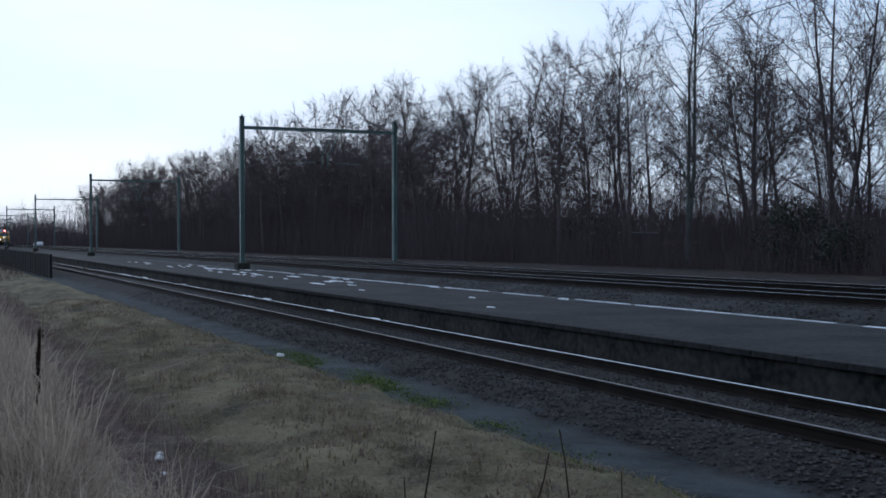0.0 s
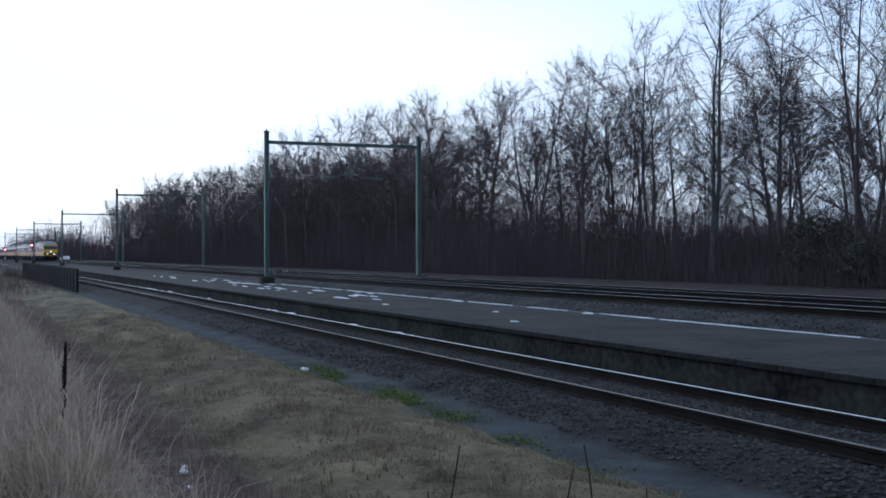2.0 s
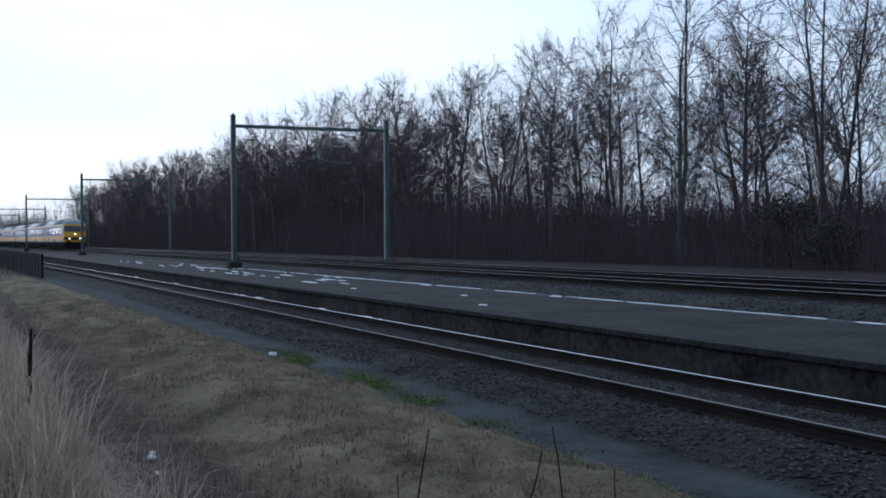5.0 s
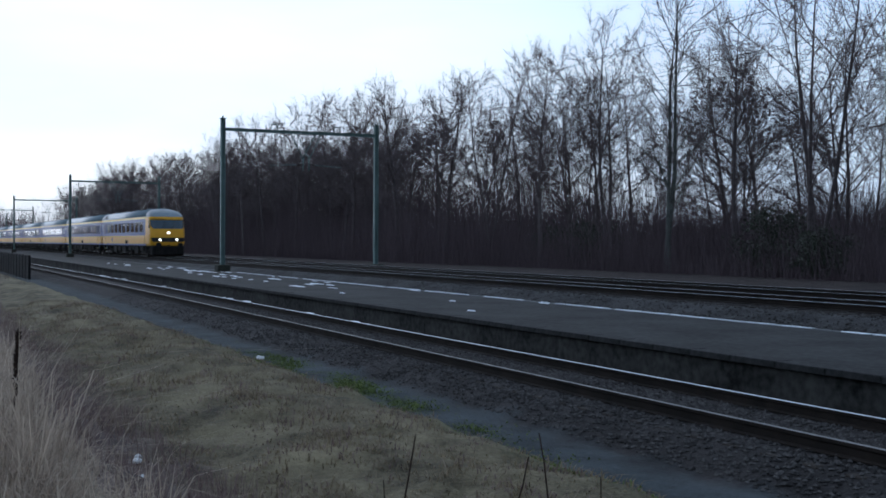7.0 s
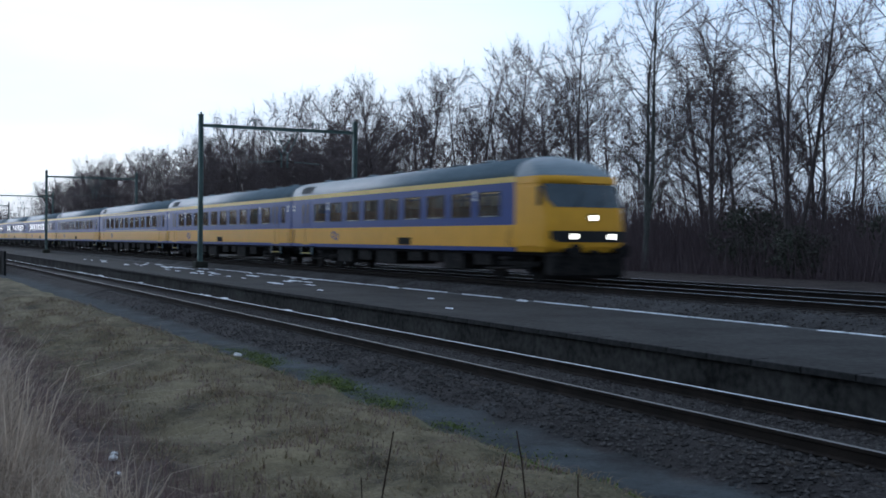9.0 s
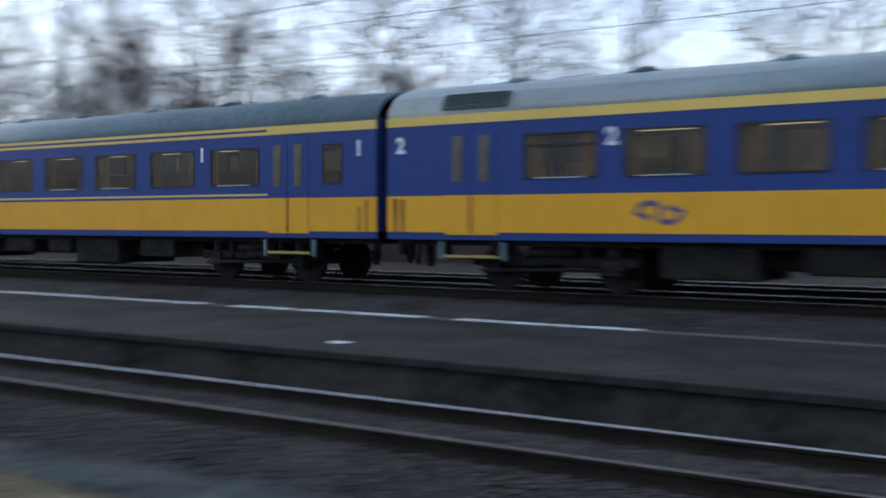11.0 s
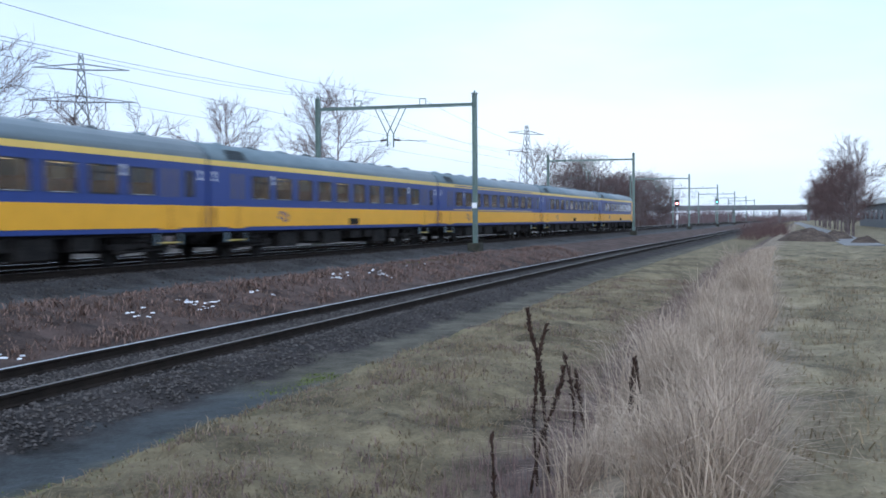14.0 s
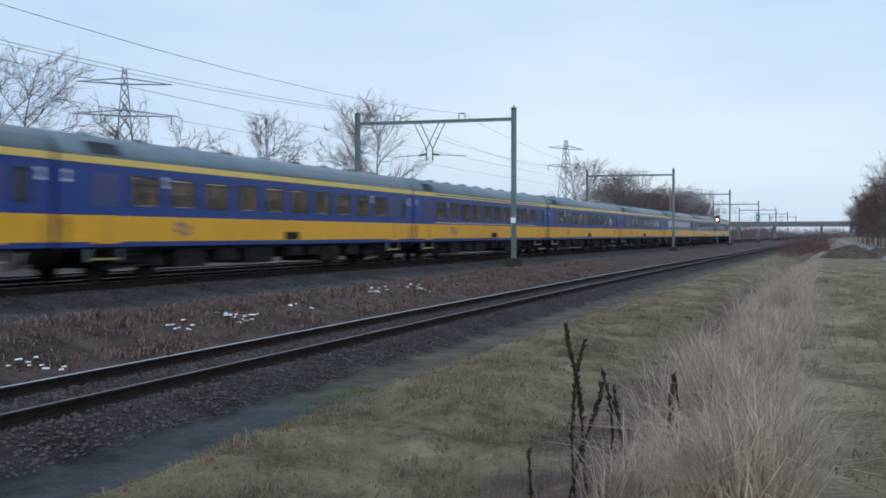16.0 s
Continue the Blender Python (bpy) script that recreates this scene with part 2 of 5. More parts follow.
def rough_z(x, y):
    """The ground's height with its hummocks."""
    z = float(ground_z(x, y - (bend(x) if abs(x) < 800 else 0)))
    if abs(x) < 60 and -20 < y < 30:
        grassy = 1.0 if (y < 5.7 or (x > 2 and 11.4 < y < 14.6)) else 0.12
        z += grassy * (0.11 * noise.noise((x * 0.9, y * 0.9, 0)) + 0.08 * noise.noise((x * 2.6, y * 2.6, 5)) + 0.05 * noise.noise((x * 6.1, y * 5.3, 9)))
    return z


def build_ground():
    xs = np.unique(np.concatenate([np.linspace(-3000, -300, 10), np.linspace(-300, -60, 37), np.linspace(-60, -30, 61), np.linspace(-30, 30, 301), np.linspace(30, 60, 61), np.linspace(60, 300, 37), np.linspace(300, 3000, 10)]))
    ys = np.unique(np.concatenate([np.linspace(-3000, -60, 8), np.linspace(-60, -8, 20), np.linspace(-8, 0, 33), np.linspace(0, 17.5, 126), np.linspace(17.5, 30, 26), np.linspace(30, 100, 15), np.linspace(100, 3000, 10)]))
    verts = [(x, y, rough_z(x, y)) for x in xs for y in ys]
    ny = len(ys)
    faces = [(i * ny + j, (i + 1) * ny + j, (i + 1) * ny + j + 1, i * ny + j + 1) for i in range(len(xs) - 1) for j in range(ny - 1)]
    ob = raw("ground", verts, faces, ground_material())
    ob.data.polygons.foreach_set("use_smooth", [True] * len(faces))
    return tagged(ob, "winter grass bank, path, ballast and woodland floor", "ground", kind="structure")


build_ground()


# ---- tracks ----
def rail_profile(y, top):
    h = [(-0.036, 0), (0.036, 0), (0.036, -0.035), (0.010, -0.05), (0.010, -0.135), (0.065, -0.15), (0.065, -0.16), (-0.065, -0.16), (-0.065, -0.15), (-0.010, -0.135), (-0.010, -0.05), (-0.036, -0.035)]
    return [(y + a, top + b) for a, b in h]


def build_track(name, label, yc, top, x0, x1, near, heads):
    """Two rails on sleepers."""
    track = tagged(empty(name), label, "railway track", kind="structure")
    steps = int((x1 - x0) / 4)
    for s, head in zip((-0.7525, 0.7525), heads):
        prof = rail_profile(yc + s, top)
        bm = sweep(bmesh.new(), prof, x0, x1, [1] + [0] * 11, steps)
        for v in bm.verts:
            v.co.y += bend(v.co.x)
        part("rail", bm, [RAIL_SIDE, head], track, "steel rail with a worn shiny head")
    me = mesh_of(boxed(-0.12, 0.12, -1.3, 1.3, -0.14, 0, bevel=0.015), "sleeper")
    me.materials.append(SLEEPER)
    n = int((x1 - x0) / 0.6)
    rest = []
    for i in range(n):
        x = x0 + 0.3 + i * 0.6
        y = yc + bend(x)
        if near[0] < x < near[1]:
            ob = new("sleeper", me)
            ob.parent = track
            ob.location = (x, y, top - 0.18)
        else:
            rest.append((x, y))
    verts, faces = [], []
    for x, y in rest:
        b = len(verts)
        verts += [(x + sx * 0.12, y + sy * 1.3, top - 0.18 - q) for q in (0, 0.14) for sx, sy in ((-1, -1), (1, -1), (1, 1), (-1, 1))]
        faces += [(b, b + 1, b + 2, b + 3), (b, b + 4, b + 5, b + 1), (b + 1, b + 5, b + 6, b + 2), (b + 2, b + 6, b + 7, b + 3), (b + 3, b + 7, b + 4, b)]
    tagged(raw("far_sleepers", verts, faces, SLEEPER, track), kind="stuff")
    return track


build_track("track_1", "disused-looking siding with dark sleepers beside the platform", Y_SIDE, SNEAR, -420, 420, (-60, 60), (RAIL_DULL, RAIL_TOP))
build_track("track_2", "electrified main line track in dark ballast", Y_MAIN, SMAIN, -700, 700, (-45, 45), (RAIL_TOP, RAIL_TOP))
build_track("track_3", "second electrified main line track beside the wood", Y_FAR, SMAIN, -700, 700, (-40, 40), (RAIL_TOP, RAIL_TOP))


# ---- platform ----
def build_platform():
    p = tagged(empty("platform"), "old low island platform with dark paving and thin snow along its back edge", "platform", kind="structure")
    part("paving", boxed(PLAT_X0, PLAT_X1, PLAT_Y0 + 0.32, PLAT_Y1, -1.1, PLAT, bevel=0.01), CONCRETE, p)
    part("retaining_wall", boxed(PLAT_X0, PLAT_X1, PLAT_Y0 + 0.10, PLAT_Y0 + 0.32, -1.1, PLAT - 0.10), WALL, p, "dark stained platform wall")
    me = mesh_of(boxed(-0.495, 0.495, 0, 0.36, -0.10, 0.004, bevel=0.012), "edge_slab")
    me.materials.append(CONCRETE)
    rest = bmesh.new()
    for i in range(int(PLAT_X1 - PLAT_X0)):
        x = PLAT_X1 - 0.5 - i
        if i < 90:
            ob = new("edge_slab", me)
            ob.parent = p
            ob.location = (x, PLAT_Y0, PLAT + 0.004 * noise.noise((x, 0, 0)))
        else:
            box(rest, x - 0.495, x + 0.495, PLAT_Y0, PLAT_Y0 + 0.36, PLAT - 0.1, PLAT + 0.004)
    tagged(part("far_edge_slabs", rest, CONCRETE, p), kind="stuff")
    me = mesh_of(boxed(-0.49, 0.49, 0, 0.22, -0.16, 0.012, bevel=0.012), "back_kerb")
    me.materials.append(COPING)
    for i in range(120):
        x = PLAT_X1 - 0.5 - i
        ob = new("back_kerb", me)
        ob.parent = p
        ob.location = (x, PLAT_Y1 + 0.002, PLAT + 0.006 * noise.noise((x, 3, 0)))
    return p


build_platform()


# ---- catenary portals ----
PORTALS = [-64.9 - 63.4 * k for k in range(6, 0, -1)] + [-64.9, -1.5, 62.3] + [62.3 + 63.4 * k for k in range(1, 7)]
P_NEAR, P_FAR, P_TOP, P_BEAM = 16.3, 25.7, 8.35, 7.75


def h_post(x, y, z0, z1, w):
    """An H-section mast in one closed outline."""
    q, f, t = w / 2, 0.024, 0.010
    out = [(-q, -q), (q, -q), (q, -q + f), (t, -q + f), (t, q - f), (q, q - f), (q, q), (-q, q), (-q, q - f), (-t, q - f), (-t, -q + f), (-q, -q + f)]
    bm = bmesh.new()
    low, top = [[bm.verts.new((x + a, y + b, z)) for a, b in out] for z in (z0, z1)]
    for i in range(12):
        bm.faces.new((low[i], low[(i + 1) % 12], top[(i + 1) % 12], top[i]))
    bm.faces.new(low[::-1])
    bm.faces.new(top)
    return bm


def build_portal():
    p = tagged(empty("catenary_portal"), "grey-green painted steel catenary portal across two tracks", "catenary portal", "catenary portals")
    for y in (P_NEAR, P_FAR):
        post = part("post", h_post(0, y, 0.0, P_TOP, 0.25), STEEL_GREEN, p)
        part("footing", boxed(-0.42, 0.42, y - 0.36, y + 0.36, -0.75, 0.0, bevel=0.05), FOOTING, post, "mossy concrete footing")
        bm = boxed(-0.17, 0.17, y - 0.17, y + 0.17, P_TOP, P_TOP + 0.03)
        rod(bm, (0, y, P_TOP), (0, y, P_TOP + 0.16), 0.05)
        part("cap", bm, STEEL_GREEN, post)
    bm = boxed(-0.10, 0.10, P_NEAR, P_FAR, P_BEAM - 0.09, P_BEAM - 0.06)
    box(bm, -0.10, 0.10, P_NEAR, P_FAR, P_BEAM + 0.06, P_BEAM + 0.09)
    box(bm, -0.03, 0.03, P_NEAR, P_FAR, P_BEAM - 0.06, P_BEAM + 0.06)
    part("beam", bm, STEEL_GREEN, p)
    for y, s in ((Y_MAIN, 1), (Y_FAR, -1)):
        hood = bmesh.new()
        for q in (-0.18, 0.18):
            rod(hood, (0, y + q, P_BEAM + 0.09), (0, y + q, P_BEAM + 0.42), 0.025, sides=6)
        rod(hood, (0, y - 0.2, P_BEAM + 0.42), (0, y + 0.2, P_BEAM + 0.42), 0.03, sides=6)
        part("wire_bracket", hood, STEEL_GREEN, p)
        v = bmesh.new()
        rod(v, (0, y + s * 1.0, P_BEAM - 0.06), (0, y + s * 1.75, P_BEAM - 1.55), 0.03, sides=6)
        rod(v, (0, y + s * 2.5, P_BEAM - 0.06), (0, y + s * 1.75, P_BEAM - 1.55), 0.03, sides=6)
        rod(v, (0, y + s * 1.75, P_BEAM - 1.5), (0, y + s * 1.75, P_BEAM - 2.25), 0.045, sides=6)
        drop = part("drop_frame", v, STEEL_GREEN, p)
        part("insulator", rod(bmesh.new(), (0, y + s * 1.75, P_BEAM - 1.85), (0, y + s * 1.35, P_BEAM - 1.9), 0.06, sides=8), INSULATOR, drop)
        arm = rod(bmesh.new(), (0, y + s * 1.35, P_BEAM - 1.9), (0, y - s * 0.25, P_BEAM - 1.98), 0.02, sides=6)
        part("steady_arm", arm, STEEL_GREEN, drop)
    return p


first = build_portal()
first.matrix_basis = pose(PORTALS[0], bend(PORTALS[0]), 0)
for px in PORTALS[1:]:
    portal = copy_thing(first, pose(px, bend(px), 0))
    if px == 62.3:
        part("marker_plate", boxed(-0.17, -0.152, P_NEAR - 0.14, P_NEAR + 0.14, 1.95, 2.25, bevel=0.004), SNOW, portal, "white marker plate on the mast")


# ---- overhead wires ----
def wire(name, label, points, r):
    cu = bpy.data.curves.new(name, "CURVE")
    cu.dimensions, cu.bevel_depth, cu.bevel_resolution = "3D", r, 1
    sp = cu.splines.new("POLY")
    sp.points.add(len(points) - 1)
    for q, c in zip(sp.points, points):
        q.co = (*c, 1)
    cu.materials.append(WIRE)
    return tagged(new(name, cu), label, "overhead wire", "overhead wires")


def sagging(y, z, sag):
    pts = []
    for a, b in zip(PORTALS, PORTALS[1:]):
        for k in range(12):
            u = k / 12
            pts.append((a + (b - a) * u, y + bend(a + (b - a) * u), z - sag * 4 * u * (1 - u)))
    return pts + [(PORTALS[-1], y + bend(PORTALS[-1]), z)]


for yc in (Y_MAIN, Y_FAR):
    wire("contact_wire", "thin contact wire over the main track", sagging(yc, P_BEAM - 2.05, 0.03), 0.007)
    wire("catenary_wire", "sagging carrier wire between the portals", sagging(yc, P_BEAM + 0.4, 1.15), 0.008)
wire("feeder_wire", "feeder wire along the mast tops", sagging(P_FAR, P_TOP + 0.2, 0.8), 0.0095)


# ---- the train ----
def paint(name, colour, rough=0.3):
    return material(name, tuple(c * 0.92 for c in colour), tuple(min(1, c * 1.06) for c in colour), rough, scale=0.35, fine=2.5, bump=0.03, depth=0.004, gloss=0.15)


BLUE = paint("blue_coach_paint", (0.032, 0.062, 0.225))
YELLOW = paint("yellow_coach_paint", (0.78, 0.39, 0.036))
PALE_YELLOW = paint("pale_yellow_stripe", (0.80, 0.56, 0.16))
ROOF = material("grey_blue_coach_roof", (0.085, 0.13, 0.16), (0.14, 0.195, 0.23), 0.45, scale=0.7, fine=6, bump=0.06)
BLACK = material("black_rubber", (0.008, 0.008, 0.009), (0.02, 0.02, 0.022), 0.7)
UNDER = material("sooty_underframe", (0.007, 0.007, 0.008), (0.03, 0.027, 0.025), 0.85, fine=12)
STEP = material("worn_yellow_step_edge", (0.28, 0.22, 0.06), (0.5, 0.38, 0.1), 0.7)
INSIDE = material("beige_coach_interior", (0.07, 0.055, 0.04), (0.17, 0.135, 0.095), 0.7)
CURTAIN = material("orange_brown_window_curtain", (0.15, 0.075, 0.03), (0.34, 0.18, 0.07), 0.85)
# for sheets added inside the coaches; passes skylight as a beige glow
BACKING = material("beige_window_backing", (0.44, 0.38, 0.29), (0.68, 0.60, 0.48), 0.85, scale=2, fine=9, thin=0.6)
SEAT = material("brown_seat_cloth", (0.06, 0.03, 0.02), (0.30, 0.13, 0.045), 0.9, island=0.5)
ROOF_DARK = material("dark_grey_louvre_metal", (0.03, 0.042, 0.05), (0.07, 0.09, 0.105), 0.6, fine=10)
ALLOY = material("pale_window_ledge_metal", (0.35, 0.36, 0.37), (0.6, 0.61, 0.62), 0.4, 0.6)
WHITE = material("white_lettering", (0.62, 0.64, 0.68), (0.8, 0.82, 0.85), 0.5)
LOGO = material("dark_blue_emblem", (0.07, 0.05, 0.13), (0.14, 0.10, 0.22), 0.5)
RUST = material("rust_streaks", (0.22, 0.09, 0.03), (0.50, 0.25, 0.05), 0.8, fine=18)
LAMP_STRIP = glow("warm_ceiling_lamp", (1.0, 0.86, 0.55), 1.0)
HEADLIGHT = glow("lit_headlight", (1.0, 0.95, 0.82), 6)


def glass(name, tint, rough=0.06):
    m = bpy.data.materials.new(name)
    m.use_nodes = True
    b = m.node_tree.nodes["Principled BSDF"]
    b.inputs["Base Color"].default_value = (*tint, 1)
    b.inputs["Transmission Weight"].default_value = 0.95
    b.inputs["Roughness"].default_value = rough
    b.inputs["IOR"].default_value = 1.2
    b.inputs["Specular IOR Level"].default_value = 0.2
    return m


GLASS = glass("tinted_window_glass", (0.60, 0.56, 0.49), 0.02)
DARK_GLASS = material("dark_windscreen_glass", (0.02, 0.028, 0.032), (0.035, 0.045, 0.05), 0.08, bump=0)

# dark glass with the sky's grey-blue reflection put into its base colour
SCREEN = material("sky_toned_windscreen_glass", (0.03, 0.05, 0.065), (0.05, 0.075, 0.095), 0.1, bump=0)
NOSE = 11.1                         # front of the control car, from its middle
HALF = 13.05                        # half the length of a coach body
WIN_Z0, WIN_Z1 = 2.08, 2.92
ARCH = [(1.405, 3.17), (1.395, 3.35), (1.34, 3.54), (1.19, 3.74), (0.94, 3.88), (0.6, 3.98), (0.3, 4.035), (0, 4.05)]


def roof_outline():
    outer = ARCH[1:] + [(-y, z) for y, z in ARCH[-2:0:-1]]
    inner = [(y * 0.96, z - 0.06) for y, z in outer]
    return outer + inner[::-1]


def text_mesh(word, size):
    cu = bpy.data.curves.new("numeral", "FONT")
    cu.body, cu.size, cu.extrude, cu.align_x, cu.offset = word, size, 0.003, "CENTER", 0.018
    ob = bpy.data.objects.new("numeral", cu)
    scene.collection.objects.link(ob)
    me = bpy.data.meshes.new_from_object(ob.evaluated_get(bpy.context.evaluated_depsgraph_get()))
    bpy.data.objects.remove(ob)
    me.materials.clear()
    me.materials.append(WHITE)
    return me


def window_meshes(w, h, bar):
    fr = bmesh.new()
    for x0, x1, z0, z1 in ((-w / 2, w / 2, h / 2 - 0.045, h / 2), (-w / 2, w / 2, -h / 2, -h / 2 + 0.045), (-w / 2, -w / 2 + 0.045, -h / 2 + 0.045, h / 2 - 0.045), (w / 2 - 0.045, w / 2, -h / 2 + 0.045, h / 2 - 0.045)):
        box(fr, x0, x1, -0.012, 0.03, z0, z1, bevel=0.006)
    for sx in (-1, 1):
        for sz in (-1, 1):
            cx, cz = sx * (w / 2 - 0.045), sz * (h / 2 - 0.045)
            v = [fr.verts.new((cx, q, cz)) for q in (-0.01, 0.02)] + [fr.verts.new((cx - sx * 0.07, q, cz)) for q in (-0.01, 0.02)] + [fr.verts.new((cx, q, cz - sz * 0.07)) for q in (-0.01, 0.02)]
            fr.faces.new((v[0], v[2], v[4]))
            fr.faces.new((v[1], v[3], v[5]))
            fr.faces.new((v[2], v[3], v[5], v[4]))
    if bar:
        box(fr, -w / 2 + 0.045, w / 2 - 0.045, -0.006, 0.02, h * 0.2, h * 0.2 + 0.04)
    f = mesh_of(fr, "window_frame")
    f.materials.append(BLACK)
    p = mesh_of(boxed(-w / 2 + 0.02, w / 2 - 0.02, 0.004, 0.016, -h / 2 + 0.02, h / 2 - 0.02), "window")
    p.materials.append(GLASS)
    return p, f


def place(name, me, parent, m, label=""):
    ob = new(name, me)
    ob.parent = parent
    ob.matrix_basis = m
    return tagged(ob, label)


PLAIN_WINDOW, BAR_WINDOW, SMALL_WINDOW = window_meshes(1.52, 0.84, False), window_meshes(1.52, 0.84, True), window_meshes(0.56, 0.84, False)
ONE, TWO = text_mesh("1", 0.42), text_mesh("2", 0.42)


def one_box(name, mat, *dims, bevel=0.006):
    me = mesh_of(boxed(*dims, bevel=bevel), name)
    me.materials.append(mat)
    return me


DOOR = one_box("door", BLUE, -0.29, 0.29, -0.012, 0.02, 1.82, 3.10)
DOOR_LOW = one_box("door_panel", YELLOW, -0.29, 0.29, -0.012, 0.02, 1.06, 1.815)
LEDGE = one_box("window_ledge", ALLOY, -0.52, 0.50, -0.022, -0.013, -0.405, -0.385, bevel=0.003)
DOOR_PANE = one_box("door_window", INSIDE, -0.11, 0.11, -0.022, -0.008, 2.06, 2.94, bevel=0.004)


def bogie(parent, x):
    b = boxed(x - 1.75, x + 1.75, -1.12, -0.98, 0.48, 0.66, bevel=0.03)
    box(b, x - 1.75, x + 1.75, 0.98, 1.12, 0.48, 0.66, bevel=0.03)
    box(b, x - 0.3, x + 0.3, -1.15, 1.15, 0.5, 0.85, bevel=0.04)
    for s in (-1, 1):
        for q in (-1.25, 1.25):
            box(b, x + q - 0.17, x + q + 0.17, s * 1.07 - 0.12, s * 1.07 + 0.12, 0.33, 0.62, bevel=0.03)
            rod(b, (x + q, s * 1.05, 0.6), (x + q, s * 1.05, 0.86), 0.12)
        rod(b, (x - 0.5, s * 1.15, 0.74), (x + 0.5, s * 1.15, 0.74), 0.07)
        for q in (-0.75, 0.75):
            rod(b, (x + q, s * 1.12, 0.40), (x + q, s * 1.12, 0.84), 0.07, sides=6)
        rod(b, (x - 1.5, s * 1.18, 0.40), (x + 1.5, s * 1.18, 0.46), 0.035, sides=6)
    base = part("bogie", b, UNDER, parent, "sooty two-axle bogie")
    for q in (-1.25, 1.25):
        w = bmesh.new()
        for s in (-1, 1):
            rod(w, (x + q, s * 0.70, 0.46), (x + q, s * 0.80, 0.46), 0.46, sides=24)
        rod(w, (x + q, -0.7, 0.46), (x + q, 0.7, 0.46), 0.08)
        part("wheelset", w, UNDER, base)


def logo_mesh():
    """Two hooked arrows joined into one flat ribbon."""
    pts = [(-0.20, -0.12), (-0.34, -0.05), (-0.50, -0.02), (-0.40, 0.12), (-0.24, 0.19), (-0.06, 0.17), (0.03, 0.06), (0.0, -0.06), (0.06, -0.17), (0.24, -0.19), (0.40, -0.12), (0.50, 0.02), (0.34, 0.05), (0.20, 0.12)]
    bm = bmesh.new()
    rows = []
    pts = [(0.86 * x, 0.9 * z) for x, z in pts]
    for i, (x, z) in enumerate(pts):
        q, r = pts[max(i - 1, 0)], pts[min(i + 1, len(pts) - 1)]
        d = Vector((r[0] - q[0], r[1] - q[1])).normalized() * 0.048
        rows.append([bm.verts.new((x - d.y, 0, z + d.x)), bm.verts.new((x + d.y, 0, z - d.x)), bm.verts.new((x + d.y, -0.004, z - d.x)), bm.verts.new((x - d.y, -0.004, z + d.x))])
    for a, b in zip(rows, rows[1:]):
        for k in range(4):
            bm.faces.new((a[k], a[(k + 1) % 4], b[(k + 1) % 4], b[k]))
    me = mesh_of(bm, "emblem")
    me.materials.append(LOGO)
    return me


EMBLEM = logo_mesh()


